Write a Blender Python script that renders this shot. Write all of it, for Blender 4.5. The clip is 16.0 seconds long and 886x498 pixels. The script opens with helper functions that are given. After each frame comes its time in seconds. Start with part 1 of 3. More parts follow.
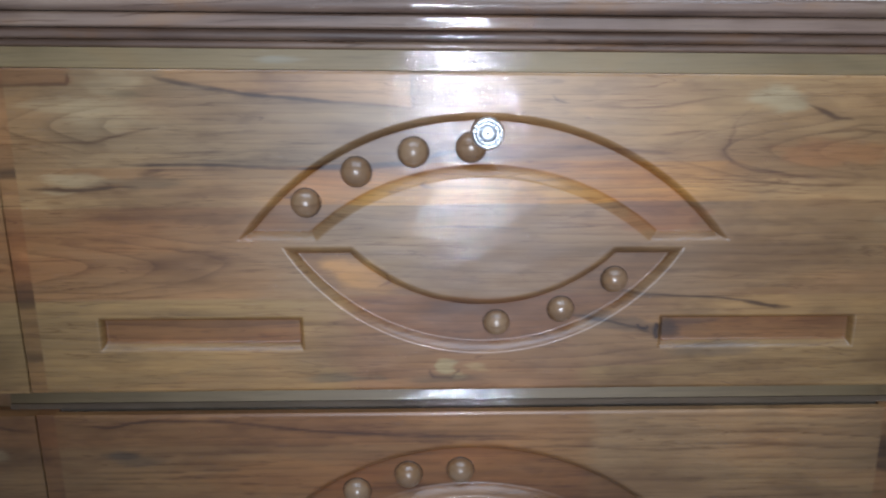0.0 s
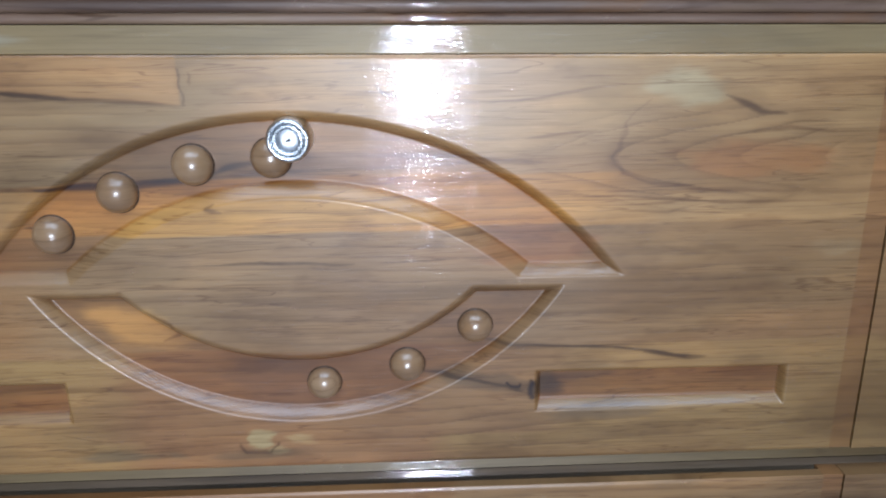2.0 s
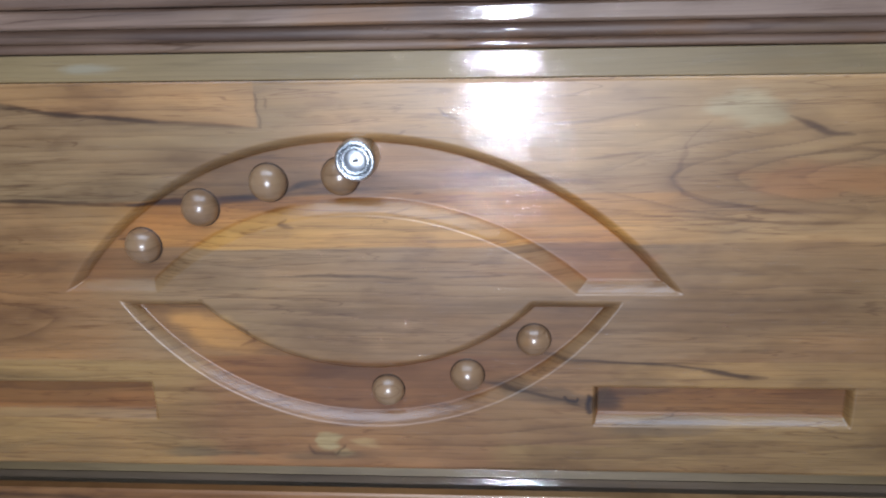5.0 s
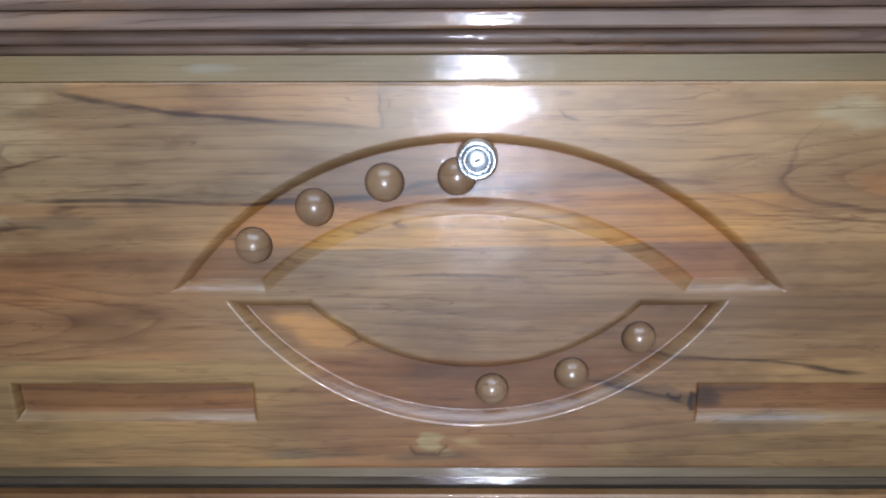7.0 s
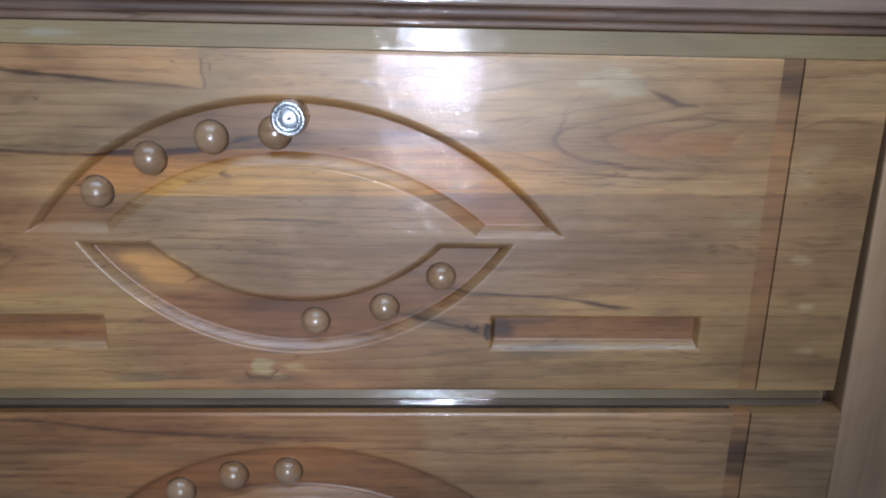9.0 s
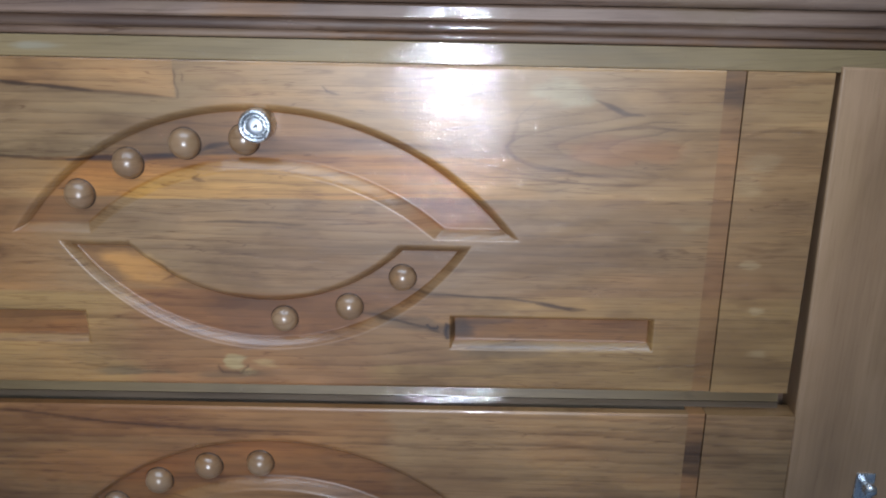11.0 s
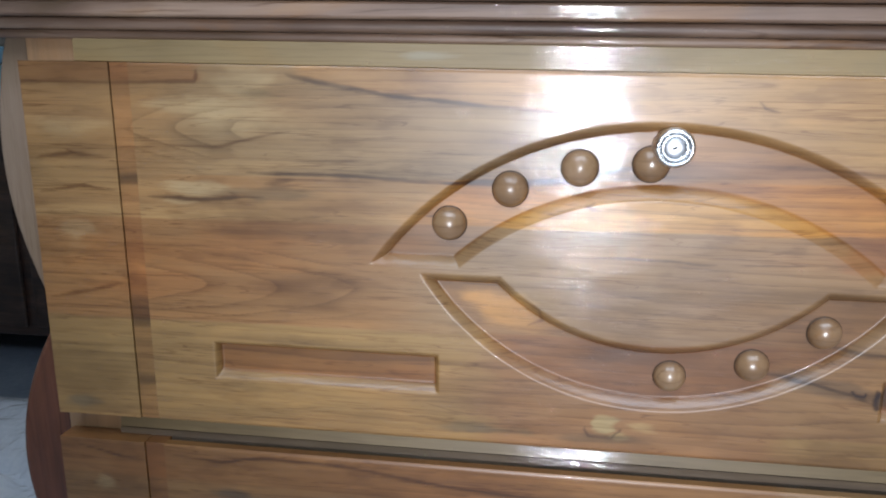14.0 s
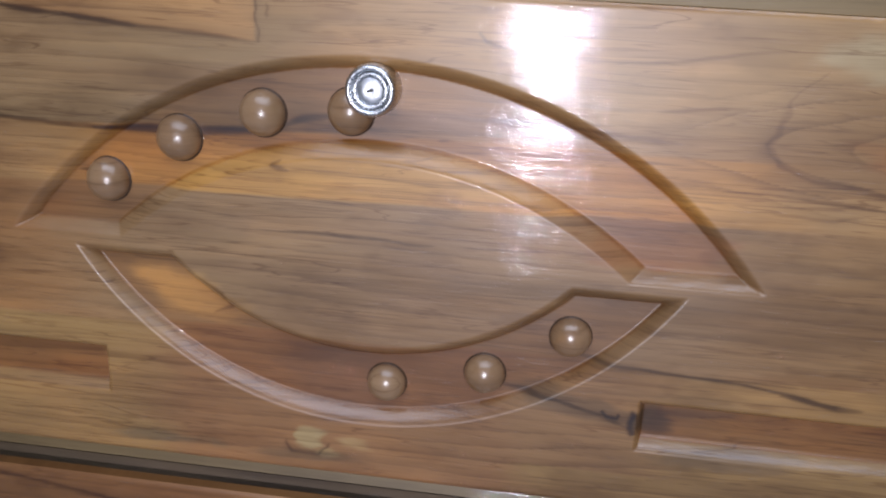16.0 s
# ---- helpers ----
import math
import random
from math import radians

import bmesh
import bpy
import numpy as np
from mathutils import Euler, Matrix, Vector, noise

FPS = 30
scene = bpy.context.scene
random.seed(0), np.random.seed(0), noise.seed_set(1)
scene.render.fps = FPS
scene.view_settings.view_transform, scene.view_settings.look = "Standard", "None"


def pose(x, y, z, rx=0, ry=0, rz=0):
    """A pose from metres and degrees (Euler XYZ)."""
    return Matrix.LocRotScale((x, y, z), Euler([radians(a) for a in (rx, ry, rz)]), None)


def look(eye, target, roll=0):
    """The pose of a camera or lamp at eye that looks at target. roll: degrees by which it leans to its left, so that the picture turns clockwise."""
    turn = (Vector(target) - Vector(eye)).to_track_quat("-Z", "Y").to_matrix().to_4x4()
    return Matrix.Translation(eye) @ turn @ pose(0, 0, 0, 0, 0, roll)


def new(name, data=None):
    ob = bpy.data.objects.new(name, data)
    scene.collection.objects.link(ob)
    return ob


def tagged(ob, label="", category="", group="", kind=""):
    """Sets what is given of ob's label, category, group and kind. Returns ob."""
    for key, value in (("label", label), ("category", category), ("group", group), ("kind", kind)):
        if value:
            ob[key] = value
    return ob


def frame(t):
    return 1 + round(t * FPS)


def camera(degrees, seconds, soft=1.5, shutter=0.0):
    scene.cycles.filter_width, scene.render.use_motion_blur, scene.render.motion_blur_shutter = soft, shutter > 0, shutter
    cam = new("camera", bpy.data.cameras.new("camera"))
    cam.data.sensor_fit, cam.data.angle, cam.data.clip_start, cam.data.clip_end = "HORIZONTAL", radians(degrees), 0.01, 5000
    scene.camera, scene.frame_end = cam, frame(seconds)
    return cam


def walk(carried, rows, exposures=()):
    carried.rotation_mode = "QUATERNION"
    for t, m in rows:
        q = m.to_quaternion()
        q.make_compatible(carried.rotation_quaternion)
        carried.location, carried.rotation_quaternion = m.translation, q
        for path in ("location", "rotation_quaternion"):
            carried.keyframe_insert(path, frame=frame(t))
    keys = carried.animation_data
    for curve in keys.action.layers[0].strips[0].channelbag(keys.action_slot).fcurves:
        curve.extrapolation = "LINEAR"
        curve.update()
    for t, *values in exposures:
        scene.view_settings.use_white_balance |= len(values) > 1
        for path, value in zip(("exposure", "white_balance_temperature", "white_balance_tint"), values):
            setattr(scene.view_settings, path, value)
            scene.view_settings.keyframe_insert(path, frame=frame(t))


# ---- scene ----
cam = camera(61.0, 16.0, soft=2.0, shutter=0.2)
TORCH_POWER = 238.0
PATH = [
    (0, (0.025, 0.052, 1.021), (0.014, 1.994, 0.541), -0.7),
    (0.5, (0.092, 0.063, 1.035), (0.102, 1.965, 0.418), -0.9),
    (1, (0.085, 0.119, 1.019), (0.097, 2.025, 0.420), -0.9),
    (1.5, (0.083, 0.165, 1.022), (0.113, 2.072, 0.42), -1.0),
    (2, (0.112, 0.18, 1.035), (0.145, 2.081, 0.415), -1.3),
    (2.5, (0.139, 0.172, 1.035), (0.151, 2.08, 0.434), -1.5),
    (3, (0.144, 0.187, 1.035), (0.064, 2.086, 0.416), -2.4),
    (5.5, (0.105, 0.166, 1.047), (-0.087, 2.061, 0.437), -2.4),
    (6, (0.077, 0.159, 1.043), (-0.109, 2.06, 0.453), -2.2),
    (6.5, (0.056, 0.148, 1.038), (-0.077, 2.06, 0.467), -1.7),
    (7, (0.05, 0.155, 1.037), (-0.041, 2.077, 0.49), -1.5),
    (7.5, (0.049, 0.155, 1.038), (-0.022, 2.075, 0.484), -1.2),
    (8, (0.045, 0.134, 1.032), (-0.008, 2.052, 0.467), -0.8),
    (8.5, (0.094, 0.124, 1.053), (0.088, 2.022, 0.422), -0.2),
    (9, (0.136, 0.103, 1.046), (0.128, 1.992, 0.391), -0.1),
    (9.5, (0.158, 0.092, 1.049), (0.115, 1.984, 0.402), 0.1),
    (10, (0.178, 0.081, 1.05), (0.148, 1.978, 0.416), 0.8),
    (12.5, (0.156, 0.1, 1.04), (-0.067, 2.002, 0.463), -2.2),
    (13, (0.094, 0.118, 1.04), (-0.164, 2.029, 0.514), -1.9),
    (13.5, (0.025, 0.117, 1.029), (-0.264, 2.036, 0.560), -1.2),
    (14, (-0.005, 0.123, 1.013), (-0.308, 2.046, 0.571), 0.0),
    (14.5, (0.015, 0.157, 1.014), (-0.279, 2.077, 0.550), 0.4),
    (15, (0.053, 0.204, 1.005), (-0.212, 2.117, 0.498), 1.1),
    (15.5, (0.091, 0.227, 1.002), (-0.2, 2.13, 0.472), 1.7),
    (16, (0.118, 0.232, 1.005), (-0.138, 2.126, 0.427), 2.3),
]
EXPOSURE = [(0, -0.26, 6300, 11), (0.5, -0.05, 6100, 7), (1.0, 0.22, 6050, 6), (1.5, 0.12, 6100, 7), (2.0, 0.05, 6200, 9), (2.5, -0.12, 6350, 11), (3.0, -0.04, 6420, 12), (5.5, -0.05, 6350, 12),
            (6.5, -0.13, 6330, 12), (7.5, -0.07, 6330, 12), (8.5, -0.2, 6200, 11), (9.0, -0.18, 6150, 11), (10.0, -0.03, 5980, 8), (12.5, -0.25, 7200, 13), (13.0, 0.0, 6500, 8), (13.5, 0.05, 6450, 10),
            (14.0, 0.14, 6930, 11), (14.5, 0.17, 7300, 12), (15.0, 0.1, 7350, 12), (15.5, -0.08, 7100, 14), (16.0, -0.25, 6950, 20)]
walk(cam, [(t, look(eye, target, roll)) for t, eye, target, roll in PATH], EXPOSURE)

# ---------------------------------------------------------------- light
world = bpy.data.worlds.new("room_air")
scene.world = world
world.use_nodes = True
world.node_tree.nodes["Background"].inputs["Color"].default_value = (0.75, 0.8, 0.9, 1)
world.node_tree.nodes["Background"].inputs["Strength"].default_value = 0.12

torch = bpy.data.lights.new("torch", "SPOT")
torch.energy, torch.color, torch.shadow_soft_size = TORCH_POWER, (0.89, 0.965, 1.12), 0.013
torch.spot_size, torch.spot_blend = radians(14.3), 1.0
torch_ob = new("torch", torch)
torch_ob.matrix_world = look((0.090, -2.40, 0.90), (0.058, 0.52, 0.962)) @ Matrix.Diagonal((1.28, 1.0, 1.0, 1.0))

# unseen ceiling lamp, added to light the upward slopes and the drawer gap
tube = bpy.data.lights.new("added_ceiling_light", "AREA")
tube.shape, tube.size, tube.size_y, tube.energy, tube.color = "RECTANGLE", 2.0, 1.3, 40, (0.64, 0.78, 1.0)
tube_ob = new("added_ceiling_light", tube)
tube_ob.matrix_world = look((0.1, -0.70, 2.62), (0.1, -0.70, 0.0))

# unseen window light, added for its reflection in the domes
daylight = bpy.data.lights.new("added_window_light", "AREA")
daylight.shape, daylight.size, daylight.size_y, daylight.energy, daylight.color = "RECTANGLE", 2.0, 1.2, 5, (0.80, 0.89, 1.0)
daylight_ob = new("added_window_light", daylight)
daylight_ob.matrix_world = look((0.1, -2.66, 2.0), (0.1, 0.5, 2.0))


# ---------------------------------------------------------------- material tools
class Nodes:
    def __init__(self, name):
        self.mat = bpy.data.materials.new(name)
        self.mat.use_nodes = True
        self.tree = self.mat.node_tree
        self.bsdf = self.tree.nodes["Principled BSDF"]

    def add(self, kind, ins=None, **props):
        n = self.tree.nodes.new(kind)
        for k, v in props.items():
            setattr(n, k, v)
        for k, v in (ins or {}).items():
            self.put(n.inputs[k], v)
        return n

    def put(self, socket, v):
        if isinstance(v, bpy.types.NodeSocket):
            self.tree.links.new(v, socket)
        else:
            socket.default_value = v

    def math(self, op, a, b=0.0, c=0.0, clamp=False):
        return self.add("ShaderNodeMath", {0: a, 1: b, 2: c}, operation=op, use_clamp=clamp).outputs[0]

    def scaled(self, vec, s, loc=(0, 0, 0)):
        return self.add("ShaderNodeMapping", {"Vector": vec, "Scale": s, "Location": loc}).outputs[0]

    def noise(self, vec, scale=1.0, detail=2.0, rough=0.5, dist=0.0):
        return self.add("ShaderNodeTexNoise", {"Vector": vec, "Scale": scale, "Detail": detail, "Roughness": rough, "Distortion": dist}).outputs[0]

    def ramp(self, fac, *stops):
        r = self.add("ShaderNodeValToRGB", {"Fac": fac})
        e = r.color_ramp.elements
        while len(e) < len(stops):
            e.new(0.5)
        for k, (p, c) in zip(e, stops):
            k.position, k.color = p, (*c, 1) if len(c) == 3 else c
        return r.outputs[0]

    def span(self, v, a, b, c=0.0, d=1.0, smooth=False):
        return self.add("ShaderNodeMapRange", {0: v, 1: a, 2: b, 3: c, 4: d}, interpolation_type="SMOOTHSTEP" if smooth else "LINEAR").outputs[0]

    def mix(self, fac, a, b, blend="MIX"):
        m = self.add("ShaderNodeMix", data_type="RGBA", blend_type=blend)
        for s, v in ((m.inputs[0], fac), (m.inputs[6], a), (m.inputs[7], b)):
            if isinstance(v, tuple) and len(v) == 3:
                v = (*v, 1)
            self.put(s, v)
        return m.outputs[2]

    def set(self, **ins):
        for k, v in ins.items():
            k = k.replace("_", " ")
            if isinstance(v, tuple) and len(v) == 3:
                v = (*v, 1)
            self.put(self.bsdf.inputs[k], v)


def varnish(n, along, amount=1.0, gloss=0.10):
    """Brushed lacquer over open pores: a clear coat whose surface follows the fibres."""
    fine = n.noise(n.scaled(along, (85, 680, 680)), 1.0, 3.0, 0.6)
    grit = n.noise(n.scaled(along, (430, 430, 430)), 1.0, 2.0, 0.5)
    crisp = n.math("MULTIPLY_ADD", grit, 0.10, fine)
    wide = n.noise(n.scaled(along, (16, 90, 90)), 1.0, 2.0, 0.5)
    pits = n.noise(n.scaled(along, (55, 1000, 1000)), 1.0, 2.0, 0.5)
    pits = n.span(pits, 0.58, 0.72, smooth=True)
    h = n.math("MULTIPLY_ADD", wide, 0.9, n.math("MULTIPLY_ADD", pits, -1.2, crisp))
    b = n.add("ShaderNodeBump", {"Height": h, "Strength": 1.0, "Distance": 0.00033 * amount}).outputs[0]
    base = n.add("ShaderNodeBump", {"Height": fine, "Strength": 0.2, "Distance": 0.0002}).outputs[0]
    n.set(Coat_Weight=0.75, Coat_Roughness=gloss, Coat_IOR=1.5, Coat_Normal=b, Normal=base)


def wood(name, dark, mid, light, grain="x", seed=0.0, patches=(), rings=1.0, coat=0.5, gloss=0.05, rough=0.5, vary=True, hue=1.0, figure=1.0):
    """Varnished timber. patches: (x, z, rx, rz, degrees, colour, strength)."""
    n = Nodes(name)
    co = n.add("ShaderNodeTexCoord").outputs["Object"]
    sep = n.add("ShaderNodeSeparateXYZ", {0: co})
    x, y, z = sep.outputs
    a, c = (x, z) if grain == "x" else (z, x)
    shift = seed
    if vary:
        shift = n.math("MULTIPLY_ADD", n.add("ShaderNodeObjectInfo").outputs["Random"], 7.0, seed)
    along = n.add("ShaderNodeCombineXYZ", {0: n.math("ADD", a, shift), 1: c, 2: n.math("ADD", y, shift)}).outputs[0]
    rag = n.add("ShaderNodeTexNoise", {"Vector": n.scaled(along, (22, 60, 30)), "Scale": 1.0, "Detail": 6.0, "Roughness": 0.65}).outputs[1]
    off = n.add("ShaderNodeVectorMath", {0: rag, 1: (0.5, 0.5, 0.5)}, operation="SUBTRACT").outputs[0]
    off = n.add("ShaderNodeVectorMath", {0: off, 1: (0.030, 0.0, 0.004)}, operation="MULTIPLY").outputs[0]
    warped = n.add("ShaderNodeVectorMath", {0: co, 1: off}, operation="ADD").outputs[0]
    low = n.noise(n.scaled(along, (0.9, 19, 6)), 1.0, 1.0, 0.4, 0.2)
    ring = n.math("SINE", n.math("MULTIPLY", low, 62.0))
    ring = n.math("POWER", n.math("MULTIPLY_ADD", ring, 0.5, 0.5), 2.2)
    fibre = n.noise(n.scaled(along, (9, 330, 60)), 1.0, 4.0, 0.65)
    blotch = n.noise(n.scaled(along, (5, 15, 10), (3, 1, 0)), 1.0, 3.0, 0.6, 0.4)
    band = n.noise(n.scaled(along, (1.3, 60, 10), (1, 5, 2)), 1.0, 2.0, 0.5)
    v = n.math("MULTIPLY_ADD", fibre, 0.32, n.math("MULTIPLY", blotch, 1.05))
    v = n.math("MULTIPLY_ADD", band, 0.22, v)
    v = n.math("MULTIPLY_ADD", n.math("MULTIPLY", ring, 0.35), -0.22 * rings, v)
    col = n.ramp(n.span(v, 0.50, 1.02), (0.0, dark), (0.5, mid), (1.0, light))
    curl = n.math("MULTIPLY_ADD", n.noise(n.scaled(along, (14, 120, 40)), 1.0, 4.0, 0.6), 0.045, low)
    wave = n.math("ABSOLUTE", n.math("SUBTRACT", n.math("FRACT", n.math("MULTIPLY", curl, 27.0)), 0.5))
    broken = n.noise(n.scaled(along, (9, 70, 20), (6, 1, 3)), 1.0, 3.0, 0.6)
    where = n.math("MULTIPLY", n.span(broken, 0.40, 0.56), n.span(blotch, 0.36, 0.62, 0.25, 0.85))
    where = n.math("MULTIPLY", where, figure)
    lines = n.math("MULTIPLY", n.span(wave, 0.085, 0.02, smooth=True), where)
    col = n.mix(lines, col, n.mix(1.0, col, (0.36, 0.26, 0.18), "MULTIPLY"))
    halo = n.math("MULTIPLY", n.span(wave, 0.30, 0.05, 0.0, 0.35, smooth=True), where)
    col = n.mix(halo, col, n.mix(1.0, col, (0.78, 0.68, 0.58), "MULTIPLY"))
    fleck = n.noise(n.scaled(along, (26, 560, 80), (2, 0, 4)), 1.0, 3.0, 0.6)
    col = n.mix(n.span(fleck, 0.56, 0.72, 0.0, 0.30, smooth=True), col, n.mix(1.0, col, (0.55, 0.47, 0.40), "MULTIPLY"))
    cloud = n.noise(n.scaled(along, (8, 20, 12), (9, 3, 5)), 1.0, 4.0, 0.6, 0.6)
    col = n.mix(n.span(cloud, 0.52, 0.68, 0.0, hue, smooth=True), col, n.mix(1.0, col, (0.86, 0.86, 0.76), "MULTIPLY"))
    col = n.mix(n.span(cloud, 0.46, 0.32, 0.0, hue, smooth=True), col, n.mix(1.0, col, (1.15, 0.98, 0.72), "MULTIPLY"))
    smoke = n.noise(n.scaled(along, (7, 26, 12), (5, 8, 1)), 1.0, 4.0, 0.65, 0.8)
    col = n.mix(n.span(smoke, 0.55, 0.70, 0.0, 0.38 * hue, smooth=True), col, n.mix(1.0, col, (0.56, 0.46, 0.36), "MULTIPLY"))
    pore = n.span(n.noise(n.scaled(along, (40, 800, 100)), 1.0, 2.0, 0.5), 0.62, 0.76)
    col = n.mix(n.math("MULTIPLY", pore, 0.25), col, dark)
    if patches:
        for px, pz, rx, rz, deg, tint, strength in patches:
            loc = n.add("ShaderNodeMapping", {"Vector": warped, "Location": (px, 0, pz), "Rotation": (0, -radians(deg), 0), "Scale": (rx, 1000, rz)}, vector_type="TEXTURE").outputs[0]
            d = n.add("ShaderNodeVectorMath", {0: loc}, operation="LENGTH").outputs["Value"]
            d = n.math("MULTIPLY_ADD", n.math("SUBTRACT", fleck, 0.5), 0.8, d)
            m = n.span(d, *((1.10, 0.50) if min(rx, rz) < 0.0031 else (1.12, 0.35)), 0.0, min(1.0, strength * 1.15), smooth=True)
            col = n.mix(m, col, n.mix(0.85, col, n.mix(n.span(v, 0.5, 1.0), tuple(0.75 * t for t in tint), tint)))
    n.set(Base_Color=col, Roughness=rough, Specular_IOR_Level=0.6)
    if coat:
        varnish(n, along, coat, gloss)
    return n.mat


def metal(name, col, rough, bump=0.0):
    n = Nodes(name)
    co = n.add("ShaderNodeTexCoord").outputs["Object"]
    g = n.noise(n.scaled(co, (900, 900, 900)), 1.0, 3.0)
    n.set(Base_Color=n.mix(n.span(g, 0.3, 0.7), col, tuple(0.75 * c for c in col)), Metallic=1.0, Roughness=n.span(g, 0.3, 0.7, rough * 0.7, rough * 1.4))
    if bump:
        n.set(Normal=n.add("ShaderNodeBump", {"Height": g, "Strength": bump, "Distance": 0.0002}).outputs[0])
    return n.mat


def plain(name, c1, c2, scale, rough, bump=0.2, dist=0.002, metallic=0.0):
    n = Nodes(name)
    co = n.add("ShaderNodeTexCoord").outputs["Object"]
    a = n.noise(co, scale, 4.0, 0.6)
    b = n.noise(co, scale * 9, 3.0, 0.6)
    f = n.math("MULTIPLY_ADD", b, 0.4, n.math("MULTIPLY", a, 0.6))
    n.set(Base_Color=n.mix(n.span(f, 0.3, 0.7), c1, c2), Roughness=n.span(b, 0.3, 0.7, rough * 0.85, rough * 1.1), Metallic=metallic)
    n.set(Normal=n.add("ShaderNodeBump", {"Height": f, "Strength": bump, "Distance": dist}).outputs[0])
    return n.mat


# ---------------------------------------------------------------- materials
def figured(name, coat=0.62, gloss=0.045, rough=0.40):
    """Varnished timber whose boards, rings and stains come with the mesh; the fine fibres and pores are added here."""
    n = Nodes(name)
    co = n.add("ShaderNodeTexCoord").outputs["Object"]
    given = n.add("ShaderNodeAttribute", attribute_name="figure")
    col = given.outputs["Color"]
    fibre = n.noise(n.scaled(co, (10, 60, 420)), 1.0, 4.0, 0.65)
    col = n.mix(n.span(fibre, 0.50, 0.30, 0.0, 0.45, smooth=True), col, n.mix(1.0, col, (0.76, 0.70, 0.64), "MULTIPLY"))
    col = n.mix(n.span(fibre, 0.52, 0.72, 0.0, 0.40, smooth=True), col, n.mix(1.0, col, (1.14, 1.13, 1.10), "MULTIPLY"))
    for sx, sz, shift, thin, amount in ((5, 190, 0.0, 0.018, 0.50), (11, 360, 4.0, 0.020, 0.36), (7, 110, 9.0, 0.011, 0.55)):
        line = n.math("ABSOLUTE", n.math("SUBTRACT", n.noise(n.scaled(co, (sx, 20, sz), (shift, 0, shift)), 1.0, 3.0, 0.55, 0.3), 0.5))
        some = n.span(n.noise(n.scaled(co, (14, 20, 60), (shift, 2, 1)), 1.0, 2.0, 0.5), 0.42, 0.60, 0.0, amount, smooth=True)
        col = n.mix(n.math("MULTIPLY", n.span(line, thin, 0.2 * thin, smooth=True), some), col, n.mix(1.0, col, (0.48, 0.36, 0.26), "MULTIPLY"))
    pore = n.span(n.noise(n.scaled(co, (34, 100, 900), (3, 0, 1)), 1.0, 2.0, 0.5), 0.62, 0.74)
    col = n.mix(n.math("MULTIPLY", pore, 0.22), col, n.mix(1.0, col, (0.5, 0.42, 0.36), "MULTIPLY"))
    n.set(Base_Color=col, Roughness=rough, Specular_IOR_Level=0.7)
    varnish(n, n.add("ShaderNodeCombineXYZ", {0: n.add("ShaderNodeSeparateXYZ", {0: co}).outputs[0], 1: n.add("ShaderNodeSeparateXYZ", {0: co}).outputs[2], 2: 0.0}).outputs[0], coat, gloss)
    n.set(Coat_Weight=n.math("MULTIPLY", given.outputs["Alpha"], 0.62))
    return n.mat


m_panel = figured("teak_panel")
m_dome = wood("dome_wood", (0.17, 0.095, 0.047), (0.275, 0.165, 0.087), (0.37, 0.238, 0.135), seed=2.0, coat=0.6, gloss=0.20, rough=0.3, figure=0.5)
# dark brown that stands for the contact shade at the domes' feet
m_dome_shade = plain("dome_shade_dark", (0.05, 0.028, 0.016), (0.09, 0.05, 0.028), 200, 0.4)
m_rail = wood("olive_rail_wood", hue=0.3, figure=0.35, dark=(0.135, 0.092, 0.036), mid=(0.225, 0.156, 0.066), light=(0.29, 0.207, 0.092), seed=8.0, rings=0.2, coat=0.6, vary=False, patches=[
    (-0.075, 1.0245, 0.016, 0.0032, 0, (0.34, 0.31, 0.22), 0.6)])
m_cornice = wood("cornice_wood", (0.11, 0.064, 0.044), (0.23, 0.145, 0.100), (0.40, 0.28, 0.20), seed=11.0, rings=1.5)
m_stile = wood("stile_wood", (0.26, 0.150, 0.074), (0.38, 0.228, 0.118), (0.48, 0.298, 0.165), grain="z", seed=4.0, figure=0.12, hue=0.4, rings=0.3)
m_post = wood("post_wood", (0.19, 0.125, 0.08), (0.28, 0.19, 0.125), (0.35, 0.25, 0.175), grain="z", seed=6.0, rings=0.4, figure=0.3, hue=0.5)
m_red = wood("red_wood", (0.08, 0.027, 0.013), (0.17, 0.056, 0.027), (0.26, 0.09, 0.042), grain="z", seed=9.0, vary=False)
# brown darkened to stand for the shade between the drawers
m_shade = wood("gap_shade_wood", (0.07, 0.045, 0.026), (0.125, 0.084, 0.048), (0.17, 0.118, 0.07), seed=9.0, vary=False, figure=0.3, rough=0.8)
# dark tone for the shade seen through the gaps
m_gap = plain("gap_shade_dark", (0.06, 0.045, 0.028), (0.09, 0.07, 0.045), 30, 0.8)
m_chrome = metal("lock_chrome", (0.84, 0.88, 0.92), 0.28)
m_face = metal("lock_face_metal", (0.78, 0.82, 0.86), 0.42, 0.3)
m_key = plain("keyhole_dark", (0.01, 0.01, 0.012), (0.03, 0.03, 0.03), 300, 0.5)
m_wall = plain("wall_paint", (0.40, 0.38, 0.34), (0.46, 0.44, 0.40), 3, 0.85)
m_ceil = plain("ceiling_paint", (0.78, 0.78, 0.77), (0.83, 0.83, 0.82), 3, 0.9)
m_floor = plain("floor_tile", (0.17, 0.21, 0.27), (0.26, 0.31, 0.38), 5, 0.18, 0.1)
m_brown = wood("bedside_wood", (0.02, 0.012, 0.01), (0.05, 0.028, 0.02), (0.09, 0.05, 0.035), seed=14.0, vary=False)
m_plastic = plain("plastic_film", (0.62, 0.70, 0.80), (0.80, 0.86, 0.92), 9, 0.12, 0.5, 0.01)
m_blue = plain("blue_cloth", (0.16, 0.36, 0.50), (0.24, 0.48, 0.62), 8, 0.9)


